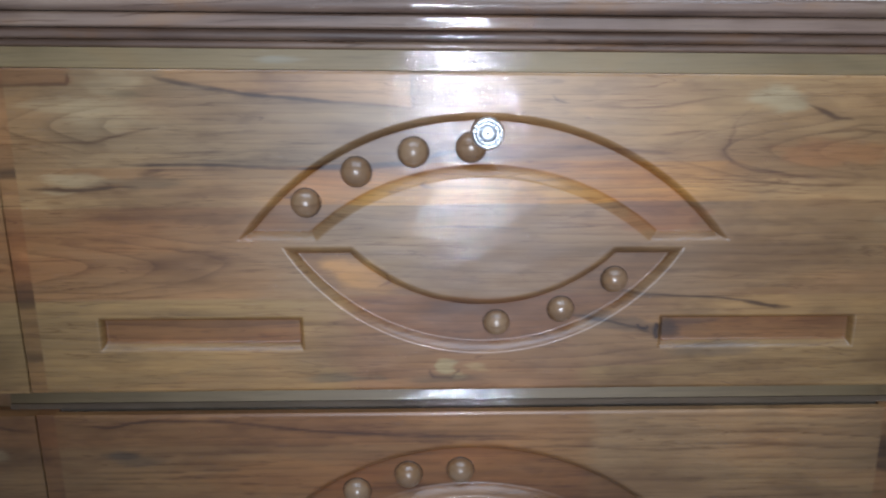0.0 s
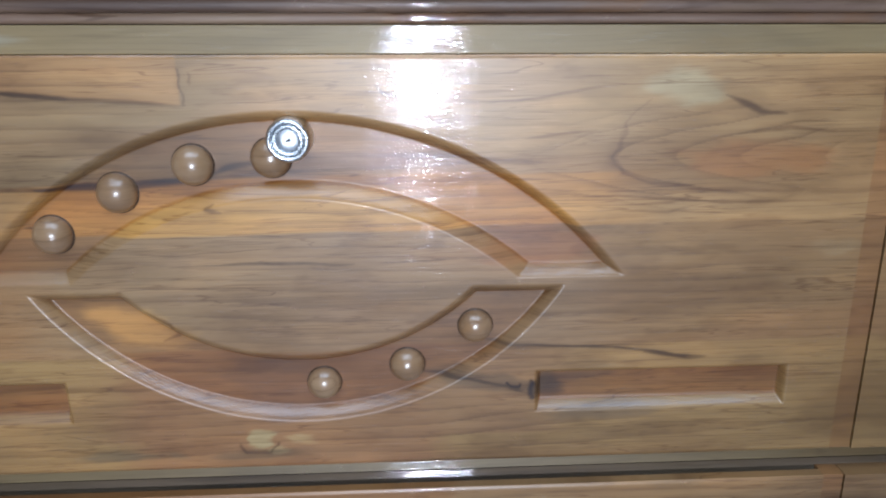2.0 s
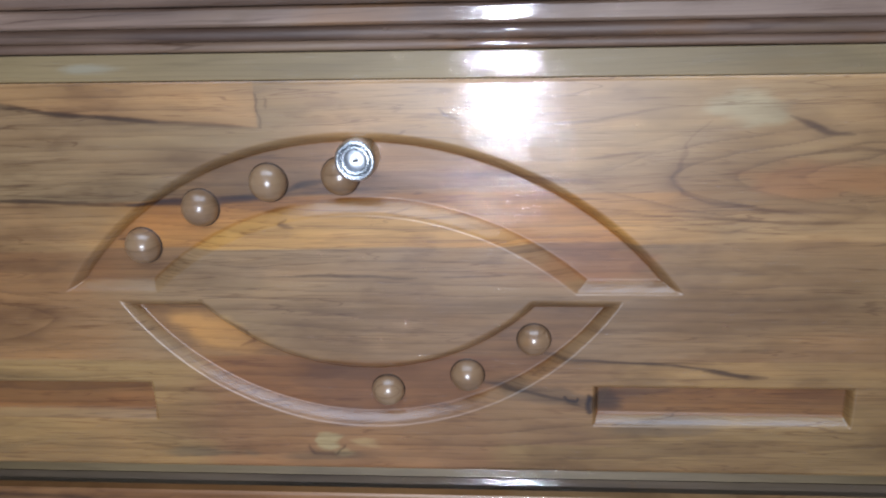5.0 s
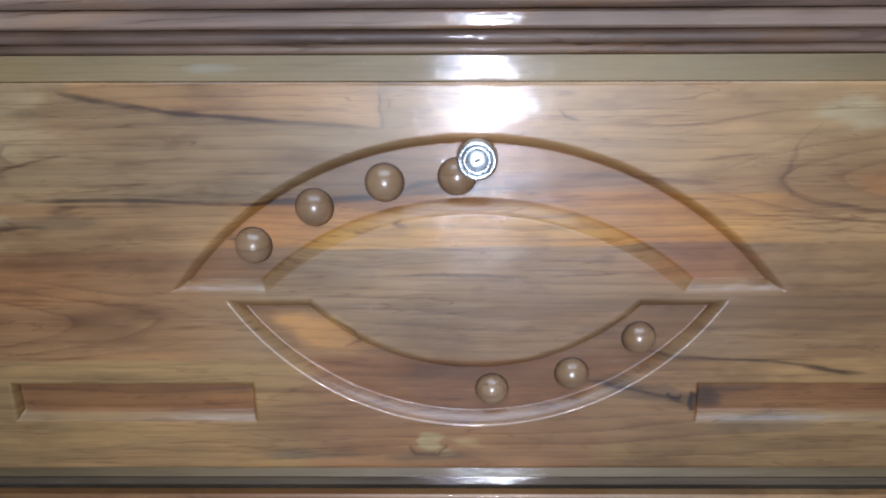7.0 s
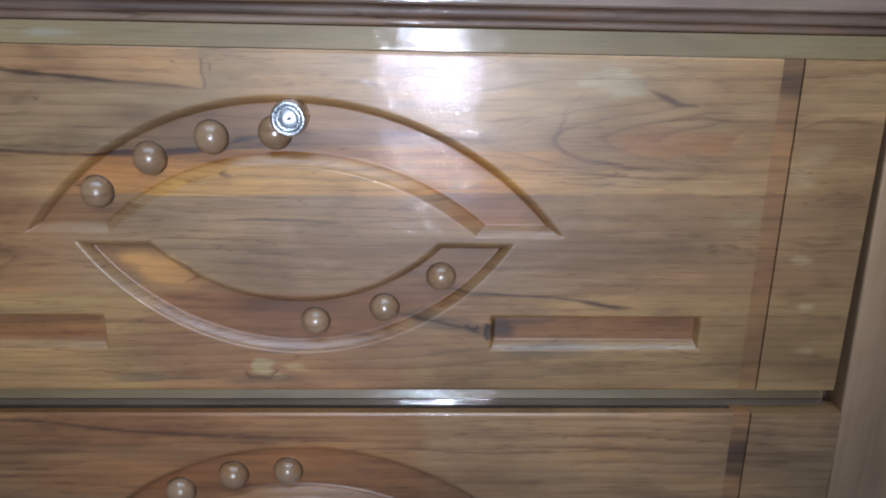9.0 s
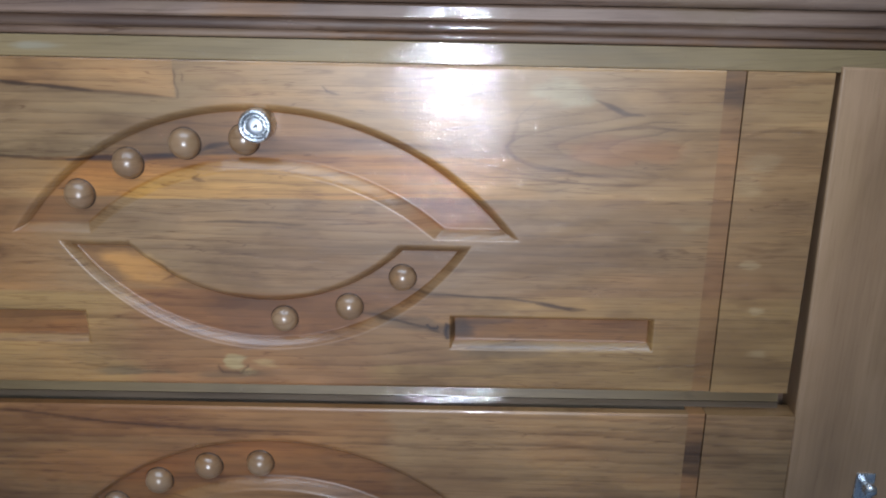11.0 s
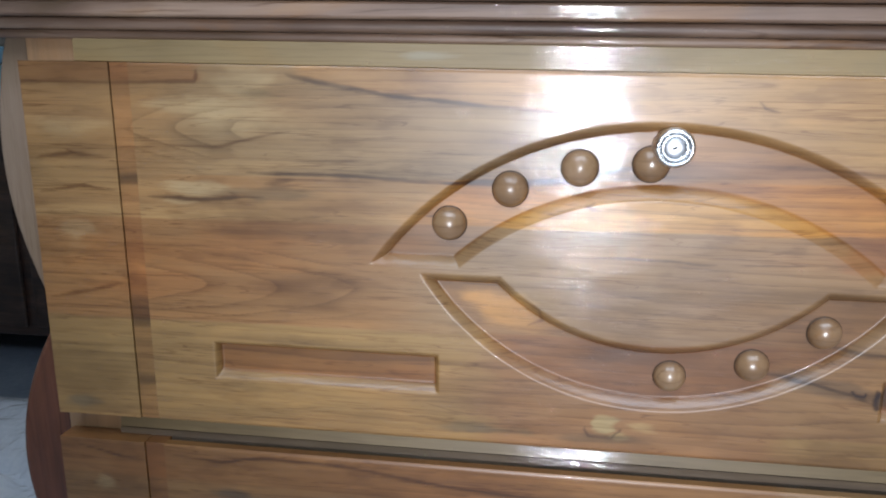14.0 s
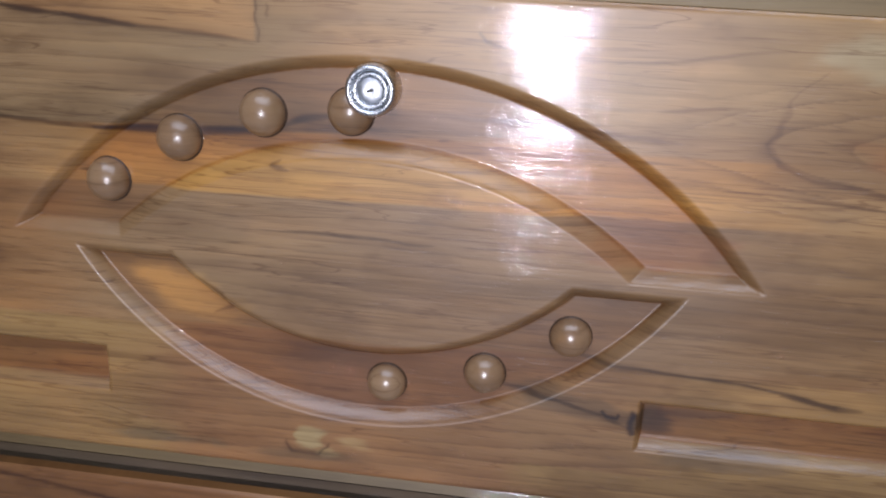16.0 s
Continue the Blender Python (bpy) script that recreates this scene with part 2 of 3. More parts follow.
# ---------------------------------------------------------------- mesh tools
def part(name, bm, material, parent=None, label=""):
    me = bpy.data.meshes.new(name)
    bm.to_mesh(me)
    bm.free()
    for m in material if isinstance(material, (list, tuple)) else (material,):
        me.materials.append(m)
    ob = new(name, me)
    if parent:
        ob.parent = parent
        if parent.type == "EMPTY":
            ob.matrix_parent_inverse = Matrix.Translation(-parent.location)
    return tagged(ob, label)


def empty(name, at, label, category, kind=""):
    """The base of a thing that has parts."""
    ob = new(name)
    ob.location = at
    return tagged(ob, label, category, kind=kind)


def smooth(bm, on=True):
    for f in bm.faces:
        f.smooth = on
    return bm


def box(x0, x1, y0, y1, z0, z1, bevel=0.0015, seg=2, slope=0.0):
    """A block with rounded edges; slope: its fall along x."""
    bm = bmesh.new()
    bmesh.ops.create_cube(bm, size=1.0)
    for v in bm.verts:
        v.co = Vector(((x0 + x1) / 2 + v.co.x * (x1 - x0), (y0 + y1) / 2 + v.co.y * (y1 - y0), (z0 + z1) / 2 + v.co.z * (z1 - z0)))
    if bevel:
        bmesh.ops.bevel(bm, geom=list(bm.edges), offset=bevel, segments=seg, profile=0.5, affect="EDGES")
    for v in bm.verts:
        v.co.z += slope * v.co.x
    return bm


def loft(profile, x0, x1, slope=0.0, steps=2):
    """A length along x of a closed (y, z) profile."""
    bm = bmesh.new()
    rings = []
    for i in range(steps):
        x = x0 + (x1 - x0) * i / (steps - 1)
        rings.append([bm.verts.new((x, y, z + slope * x)) for y, z in profile])
    for a, b in zip(rings, rings[1:]):
        for i in range(len(profile)):
            j = (i + 1) % len(profile)
            bm.faces.new((a[i], a[j], b[j], b[i]))
    bm.faces.new(rings[0][::-1])
    bm.faces.new(rings[-1])
    bmesh.ops.recalc_face_normals(bm, faces=bm.faces)
    return bm


def plate(outline, y0, y1, bevel=0.002):
    """A board of a closed (x, z) outline, from y0 back to y1."""
    bm = bmesh.new()
    f = bm.faces.new([bm.verts.new((x, y0, z)) for x, z in outline])
    ex = bmesh.ops.extrude_face_region(bm, geom=[f])
    for v in ex["geom"]:
        if isinstance(v, bmesh.types.BMVert):
            v.co.y = y1
    bmesh.ops.recalc_face_normals(bm, faces=bm.faces)
    if bevel:
        front = [e for e in bm.edges if all(abs(v.co.y - y0) < 1e-6 for v in e.verts)]
        bmesh.ops.bevel(bm, geom=front, offset=bevel, segments=3, profile=0.5, affect="EDGES")
    return bm


def lathe(profile, centre, segs=40):
    """Turned about the y axis: profile of (radius, y), y towards the back."""
    bm = bmesh.new()
    rings = []
    for r, y in profile:
        if r < 1e-6:
            rings.append([bm.verts.new((centre[0], y, centre[1]))])
        else:
            rings.append([bm.verts.new((centre[0] + r * math.cos(2 * math.pi * k / segs), y, centre[1] + r * math.sin(2 * math.pi * k / segs))) for k in range(segs)])
    for a, b in zip(rings, rings[1:]):
        for k in range(segs):
            j = (k + 1) % segs
            if len(a) == 1:
                bm.faces.new((a[0], b[k], b[j]))
            elif len(b) == 1:
                bm.faces.new((a[k], b[0], a[j]))
            else:
                bm.faces.new((a[k], b[k], b[j], a[j]))
    bmesh.ops.recalc_face_normals(bm, faces=bm.faces)
    return smooth(bm)


# ---------------------------------------------------------------- the figure of the boards
LATTICE = np.random.default_rng(11).uniform(-1, 1, (256, 256))


def grain_noise(x, z, sx, sz, seed=0, octaves=3, gain=0.5):
    """Smooth noise over the board, stretched along the fibres."""
    total, amount, norm = 0.0, 1.0, 0.0
    for k in range(octaves):
        a, b = x * sx * 2 ** k + 17.3 * seed + 5 * k, z * sz * 2 ** k + 9.1 * seed + 3 * k
        i, j = np.floor(a).astype(int), np.floor(b).astype(int)
        f, g = a - i, b - j
        f, g = f * f * (3 - 2 * f), g * g * (3 - 2 * g)
        i0, i1, j0, j1 = i % 256, (i + 1) % 256, j % 256, (j + 1) % 256
        total = total + amount * ((LATTICE[i0, j0] * (1 - f) + LATTICE[i1, j0] * f) * (1 - g) + (LATTICE[i0, j1] * (1 - f) + LATTICE[i1, j1] * f) * g)
        norm, amount = norm + amount, amount * gain
    return total / norm


def ease(v, a, b):
    t = np.clip((v - a) / (b - a), 0.0, 1.0)
    return t * t * (3 - 2 * t)


class Boards:
    """Colour of the glued-up boards at every point (x, z) of a front."""

    def __init__(self, x, z, seed=0):
        self.x, self.z, self.seed = x, z, seed
        self.wx = x + 0.010 * grain_noise(x, z, 30, 60, seed + 1) + 0.004 * grain_noise(x, z, 110, 260, seed + 2)
        self.wz = z + 0.0022 * grain_noise(x, z, 22, 70, seed + 3) + 0.0008 * grain_noise(x, z, 90, 320, seed + 4)
        self.col = np.zeros(x.shape + (3,))
        self.rings = 8.0 + (z - 0.9) / 0.0062 + 1.5 * grain_noise(x, z, 3.2, 22, seed + 5, 2) + 0.45 * grain_noise(x, z, 11, 70, seed + 6)
        self.clear = np.full(x.shape, 0.46)
        self.arches = []

    def blend(self, mask, colour):
        self.col += (np.asarray(colour) - self.col) * np.clip(mask, 0, 1)[..., None]

    def stain(self, mask, tint):
        self.col *= 1 + (np.asarray(tint) - 1) * np.clip(mask, 0, 1)[..., None]

    def board(self, z0, z1, colour, x0=-9.0, x1=9.0, soft=0.0008, ends=0.02):
        """A board between two joints, from x0 to x1."""
        m = ease(self.wz * 0.35 + self.z * 0.65, z0 - soft, z0 + soft) * ease(self.wz * 0.35 + self.z * 0.65, z1 + soft, z1 - soft)
        self.blend(m * ease(self.wx, x0 - ends, x0 + ends) * ease(self.wx, x1 + ends, x1 - ends), colour)

    def spot(self, x, z, rx, rz, colour, amount=0.7, turn=0.0, ragged=0.5, soft=0.75):
        """A patch of another colour with an uneven rim."""
        c, t = math.cos(radians(turn)), math.sin(radians(turn))
        dx, dz = self.wx - x, self.wz - z
        d = np.hypot((dx * c + dz * t) / rx, (dz * c - dx * t) / rz) + ragged * grain_noise(self.x, self.z, 60, 170, self.seed + 7 + int(900 * abs(x)))
        self.blend(ease(d, 1.15, 1.15 - soft) * amount, colour)

    def streak(self, path, width, tint, amount=0.8, fade=0.3, broken=0.25):
        """A thin dark or light vein along a line of (x, z) points, tapering to both ends."""
        px, pz = np.array(path[0::2]), np.array(path[1::2])
        run = np.concatenate([[0], np.cumsum(np.hypot(np.diff(px), np.diff(pz)))])
        near, where = np.full(self.x.shape, 9.0), np.zeros(self.x.shape)
        wx, wz = self.x * 0.6 + self.wx * 0.4, self.z * 0.55 + self.wz * 0.45
        for k in range(len(px) - 1):
            ax, az, bx, bz = px[k], pz[k], px[k + 1] - px[k], pz[k + 1] - pz[k]
            t = np.clip(((wx - ax) * bx + (wz - az) * bz) / (bx * bx + bz * bz), 0, 1)
            d = np.hypot(wx - ax - t * bx, wz - az - t * bz)
            where = np.where(d < near, (run[k] + t * (run[k + 1] - run[k])) / run[-1], where)
            near = np.minimum(near, d)
        taper = np.minimum(1, np.minimum(where, 1 - where) / max(fade, 1e-3)) ** 0.6
        w = width * (0.25 + 0.75 * taper) * (1 + 0.6 * grain_noise(self.x, self.z, 70, 120, self.seed + 31))
        m = ease(near, w, 0.15 * w) * amount * (0.35 + 0.65 * taper) * (1 - broken * ease(grain_noise(self.x, self.z, 90, 90, self.seed + 33), 0.0, 0.5))
        self.stain(m, tint)
        self.stain(ease(near, 3.5 * w, 0.3 * w) * 0.16 * amount * taper, tint)

    def cathedral(self, x, z, a, b, reach, tall, clear=1.0, centre=None):
        """Nested rounded arches of growth rings, every a along and b across, about the line at height z."""
        cx = x if centre is None else centre
        wx, wz = self.x * 0.5 + self.wx * 0.5, self.z * 0.4 + self.wz * 0.6
        arches = (wx - x) / a + ((wz - z) / b) ** 2 / (1 + 0.55 * np.abs((wz - z) / b)) + 0.25 * grain_noise(self.x, self.z, 14, 60, self.seed + 41)
        m = ease(np.hypot((self.x - cx) / reach, (self.z - z) / tall), 1.0, 0.55)
        self.clear *= 1 - m
        self.arches.append((arches, clear * m))

    def finish(self, depth=1.0):
        """Adds rings, clouds and fibres."""
        x, z, s = self.x, self.z, self.seed
        patchy = np.clip(0.75 + 0.9 * grain_noise(x, z, 9, 40, s + 9), 0.05, 1.4) * depth
        for rings, here in [(self.rings, self.clear)] + self.arches:
            p = rings % 1.0
            late = np.exp(-p / 0.20) * ease(p, 0.0, 0.05) + ease(p, 0.92, 1.0) * (1 - ease(p, 0.0, 0.05))
            self.stain(np.clip(late * here * patchy, 0, 0.95), (0.42, 0.31, 0.22))
        cloud = grain_noise(self.wx, self.wz, 10, 32, s + 12, 4, 0.6)
        self.stain(ease(cloud, 0.0, 0.5) * 0.6, (0.66, 0.59, 0.52))
        self.stain(ease(-cloud, 0.0, 0.5) * 0.75, (1.22, 1.18, 1.10))
        smear = grain_noise(self.wx, self.wz, 26, 95, s + 17, 4, 0.65)
        self.stain(ease(smear, 0.12, 0.55) * 0.4, (0.66, 0.57, 0.50))
        self.stain(ease(-smear, 0.12, 0.55) * 0.5, (1.16, 1.14, 1.12))
        rosy = grain_noise(self.wx, self.wz, 6, 26, s + 21, 3, 0.6)
        self.stain(ease(rosy, 0.0, 0.5) * 0.4, (1.07, 0.95, 0.92))
        self.stain(ease(-rosy, 0.0, 0.5) * 0.7, (0.97, 1.03, 1.06))
        band = grain_noise(x, self.wz, 4.0, 170, s + 14, 3, 0.65)
        self.stain(ease(band, 0.0, 0.55) * 0.35, (0.72, 0.65, 0.58))
        self.stain(ease(-band, 0.0, 0.55) * 0.4, (1.14, 1.12, 1.08))
        self.col *= np.array([1.15, 0.98, 0.75])
        light = self.col @ np.array([0.3, 0.6, 0.1])
        self.col *= (np.clip(light, 0.02, 0.6) / 0.19)[..., None] ** 0.28
        return np.clip(self.col, 0.008, 0.8)


DARKEN, UMBER, SOOT = (0.38, 0.29, 0.22), (0.55, 0.43, 0.33), (0.27, 0.19, 0.13)
OLIVE, TAN, ORANGE = (0.248, 0.184, 0.108), (0.318, 0.214, 0.110), (0.395, 0.230, 0.078)


def upper_figure(x, z):
    """The upper drawer front: four boards, a filled corner, knots and mineral stains."""
    b = Boards(x, z, 0)
    b.board(0.0, 2.0, (0.268, 0.180, 0.092))
    b.board(0.874, 0.935, (0.252, 0.174, 0.104))
    b.board(0.874, 0.946, (0.262, 0.150, 0.070), x1=-0.085, ends=0.035, soft=0.002)
    b.board(0.874, 0.935, (0.246, 0.160, 0.082), x0=0.195, ends=0.02)
    b.board(0.935, 2.0, TAN)
    b.board(0.935, 0.9605, ORANGE, x0=-0.080, x1=0.200, ends=0.03)
    b.board(0.942, 0.9605, (0.270, 0.170, 0.085), x1=-0.085, ends=0.03, soft=0.004)
    b.board(0.9605, 2.0, OLIVE, x1=0.020, ends=0.03)
    b.board(0.0, 0.874, (0.262, 0.180, 0.086))
    b.board(0.826, 0.874, (0.255, 0.160, 0.085), x0=-0.05, x1=0.17, ends=0.03)
    b.board(0.948, 2.0, (0.268, 0.180, 0.094), x1=-0.215, ends=0.020, soft=0.004)
    # a lighter strip let in above, cut off square at one end
    edge = np.interp(x, np.array([-0.152, -0.13, -0.10, -0.042, 0.003]), np.array([1.0155, 1.011, 1.005, 0.999, 0.995]))
    b.blend(ease(b.wz * 0.3 + z * 0.7, edge - 0.0006, edge + 0.0012) * ease(x, 0.0046, 0.0034) * ease(x, -0.152, -0.140), (0.318, 0.208, 0.104))
    b.cathedral(0.262, 0.9660, -0.034, 0.0090, 0.085, 0.032, 0.85, 0.235)
    b.cathedral(-0.250, 0.8970, 0.046, 0.0090, 0.095, 0.030, 1.05, -0.180)
    b.cathedral(-0.215, 0.9860, -0.030, 0.0085, 0.050, 0.024, 0.8)
    b.spot(0.262, 0.964, 0.035, 0.009, (0.36, 0.185, 0.075), 0.7)
    b.spot(-0.238, 0.897, 0.038, 0.009, (0.262, 0.132, 0.056), 0.6)
    b.spot(-0.200, 0.917, 0.11, 0.012, (0.28, 0.140, 0.055), 0.55)
    # orange and rosy woods of the crescents
    b.spot(-0.045, 0.949, 0.045, 0.009, (0.42, 0.230, 0.074), 0.8)
    b.spot(0.065, 0.947, 0.11, 0.009, (0.42, 0.260, 0.090), 0.75)
    b.spot(-0.034, 0.890, 0.036, 0.012, (0.44, 0.285, 0.120), 0.8, -18, 0.3)
    b.board(0.80, 0.874, (0.250, 0.145, 0.074), x0=-0.040, x1=0.11, ends=0.012)
    b.spot(0.034, 0.853, 0.024, 0.018, (0.215, 0.130, 0.086), 0.6, soft=0.4)
    b.spot(0.085, 0.966, 0.075, 0.007, (0.245, 0.160, 0.115), 0.55)
    b.spot(0.160, 0.925, 0.03, 0.009, (0.255, 0.140, 0.075), 0.7, soft=0.4)
    b.spot(0.045, 0.922, 0.11, 0.006, (0.235, 0.158, 0.098), 0.5)
    # pale filler
    for px, pz, rx, rz, k in ((0.228, 0.9970, 0.020, 0.0095, 0.95), (-0.185, 0.992, 0.030, 0.012, 0.6), (-0.205, 0.999, 0.03, 0.008, 0.55), (-0.180, 1.012, 0.02, 0.007, 0.55), (-0.200, 0.953, 0.030, 0.0042, 0.7), (0.302, 0.920, 0.012, 0.005, 0.35)):
        b.spot(px, pz, rx, rz, (0.335, 0.288, 0.195), k)
    b.spot(-0.216, 0.9455, 0.014, 0.0013, (0.40, 0.33, 0.22), 0.6)
    b.spot(0.0215, 0.8265, 0.0085, 0.0058, (0.30, 0.265, 0.165), 0.85, ragged=0.2, soft=0.45)
    b.spot(0.044, 0.8265, 0.010, 0.0035, (0.34, 0.28, 0.165), 0.6)
    b.spot(0.031, 0.8200, 0.006, 0.0030, (0.32, 0.28, 0.165), 0.6)
    # smoky and black mineral stains
    b.spot(-0.045, 0.8185, 0.028, 0.0035, (0.135, 0.112, 0.075), 0.7)
    b.spot(0.022, 0.818, 0.022, 0.0030, (0.13, 0.095, 0.06), 0.5)
    b.spot(0.135, 0.856, 0.034, 0.0060, (0.150, 0.108, 0.072), 0.65, -12)
    b.spot(0.170, 0.850, 0.012, 0.0085, (0.085, 0.060, 0.042), 0.8)
    b.spot(0.195, 0.837, 0.030, 0.0052, (0.145, 0.108, 0.080), 0.6, 4)
    b.spot(0.185, 0.8545, 0.020, 0.0035, (0.12, 0.088, 0.07), 0.5)
    b.spot(-0.165, 0.9505, 0.030, 0.0050, (0.150, 0.108, 0.066), 0.65)
    b.spot(-0.002, 0.971, 0.045, 0.006, (0.225, 0.180, 0.135), 0.5)
    b.spot(-0.17, 1.006, 0.014, 0.004, (0.20, 0.165, 0.10), 0.5)
    b.spot(0.30, 0.90, 0.03, 0.03, (0.225, 0.150, 0.080), 0.4)
    # veins
    b.streak((-0.154, 1.0155, -0.130, 1.0105, -0.100, 1.0045, -0.045, 0.9990), 0.0019, DARKEN, 0.75, 0.12)
    b.streak((-0.100, 1.0045, -0.042, 0.9985, 0.004, 0.9950), 0.0016, UMBER, 0.7, 0.1)
    b.streak((0.0040, 0.9945, 0.0036, 1.004, 0.0050, 1.012), 0.0011, UMBER, 0.7, 0.05)
    b.streak((0.0105, 1.010, 0.009, 1.004), 0.0016, UMBER, 0.5)
    b.streak((-0.178, 0.9625, -0.110, 0.9610, -0.063, 0.9592, 0.006, 0.9605), 0.0015, DARKEN, 0.85, 0.1)
    b.streak((-0.066, 0.9590, -0.03, 0.9580, 0.004, 0.9605, 0.020, 0.9655, 0.034, 0.9675), 0.0024, SOOT, 0.9, 0.12)
    b.streak((0.008, 0.9610, 0.055, 0.9640), 0.0022, UMBER, 0.7)
    b.streak((-0.235, 0.9475, -0.205, 0.9465, -0.168, 0.9485), 0.0020, SOOT, 0.75, 0.25)
    b.streak((-0.168, 0.9560, -0.150, 0.9590), 0.0022, DARKEN, 0.5)
    b.streak((-0.225, 0.9770, -0.195, 0.9760, -0.170, 0.9810, -0.152, 0.9850), 0.0016, UMBER, 0.8)
    b.streak((0.0885, 1.0020, 0.0920, 0.9985, 0.100, 0.9965), 0.0013, DARKEN, 0.7)
    b.streak((0.090, 0.9950, 0.150, 0.9935, 0.200, 1.000), 0.0011, UMBER, 0.55)
    b.streak((0.156, 0.9770, 0.190, 0.9790), 0.0013, UMBER, 0.6)
    b.streak((0.080, 0.9690, 0.130, 0.9690, 0.165, 0.9655), 0.0012, UMBER, 0.65)
    b.streak((0.212, 0.9935, 0.202, 0.9800, 0.1960, 0.9670, 0.200, 0.9600, 0.214, 0.9550, 0.245, 0.9500, 0.285, 0.9485), 0.0018, (0.60, 0.48, 0.42), 0.55, 0.3)
    b.streak((0.172, 0.9500, 0.205, 0.9480, 0.250, 0.9440, 0.300, 0.9440), 0.0012, UMBER, 0.7)
    b.streak((0.200, 0.9410, 0.225, 0.9400, 0.238, 0.9430), 0.0013, UMBER, 0.5)
    b.streak((0.245, 0.9945, 0.253, 0.9910, 0.262, 0.9870, 0.274, 0.9850), 0.0022, DARKEN, 0.8)
    b.streak((0.246, 0.9750, 0.275, 0.9790, 0.300, 0.9760), 0.0013, UMBER, 0.6)
    b.streak((-0.0, 0.9203, 0.030, 0.9207, 0.075, 0.9190), 0.0012, SOOT, 0.7, 0.4)
    b.streak((0.085, 0.9195, 0.125, 0.9200), 0.0008, DARKEN, 0.6)
    b.streak((0.130, 0.8765, 0.165, 0.8740, 0.200, 0.8725, 0.222, 0.8690, 0.240, 0.8660), 0.0012, SOOT, 0.75, 0.25)
    b.streak((0.215, 0.8690, 0.238, 0.8655, 0.247, 0.8655), 0.0016, SOOT, 0.85)
    b.streak((0.1455, 0.8545, 0.1480, 0.8515, 0.1530, 0.8510, 0.1540, 0.8535), 0.0009, SOOT, 0.95, 0.05, 0.0)
    b.streak((0.160, 0.8555, 0.1600, 0.8440), 0.0024, SOOT, 0.95, 0.1, 0.0)
    b.streak((0.100, 0.8600, 0.130, 0.8570, 0.160, 0.8470), 0.0014, SOOT, 0.7)
    b.streak((0.010, 0.8245, 0.0150, 0.8190, 0.0270, 0.8185, 0.0330, 0.8250), 0.0012, DARKEN, 0.6, 0.1)
    b.streak((-0.026, 0.8975, -0.013, 0.8905, -0.012, 0.8830, -0.020, 0.8790), 0.0015, UMBER, 0.75)
    b.streak((0.0125, 0.9505, 0.0100, 0.9480, 0.016, 0.9460), 0.0014, DARKEN, 0.6)
    b.streak((-0.081, 0.9400, -0.070, 0.9400), 0.0009, SOOT, 0.8)
    # end blocks
    b.board(1.0120, 2.0, (0.240, 0.138, 0.066), x1=-0.205, ends=0.004)
    b.streak((-0.312, 1.0115, -0.26, 1.0105, -0.206, 1.0118, -0.203, 1.018), 0.0015, UMBER, 0.8, 0.03)
    for px, pz, rx, rz, k in ((0.345, 0.957, 0.010, 0.006, 0.6), (0.345, 0.895, 0.006, 0.003, 0.6), (0.350, 0.866, 0.006, 0.0035, 0.7), (0.352, 0.838, 0.006, 0.003, 0.7), (0.338, 0.945, 0.012, 0.010, 0.4), (-0.282, 0.9875, 0.03, 0.008, 0.4), (-0.285, 0.925, 0.014, 0.010, 0.4)):
        b.spot(px, pz, rx, rz, (0.35, 0.29, 0.19), k)
    b.spot(-0.290, 0.820, 0.016, 0.006, (0.15, 0.13, 0.10), 0.7)
    b.streak((-0.305, 0.9690, -0.28, 0.9720, -0.257, 0.9695), 0.0020, UMBER, 0.8)
    b.streak((-0.305, 0.9490, -0.28, 0.9520, -0.257, 0.9500), 0.0020, UMBER, 0.8)
    b.streak((-0.305, 0.8850, -0.28, 0.8900, -0.257, 0.8960), 0.0016, UMBER, 0.7)
    b.streak((0.330, 0.972, 0.35, 0.978, 0.374, 0.976), 0.0014, UMBER, 0.5)
    b.streak((0.330, 0.908, 0.35, 0.905, 0.374, 0.907), 0.0020, UMBER, 0.5)
    return b.finish()


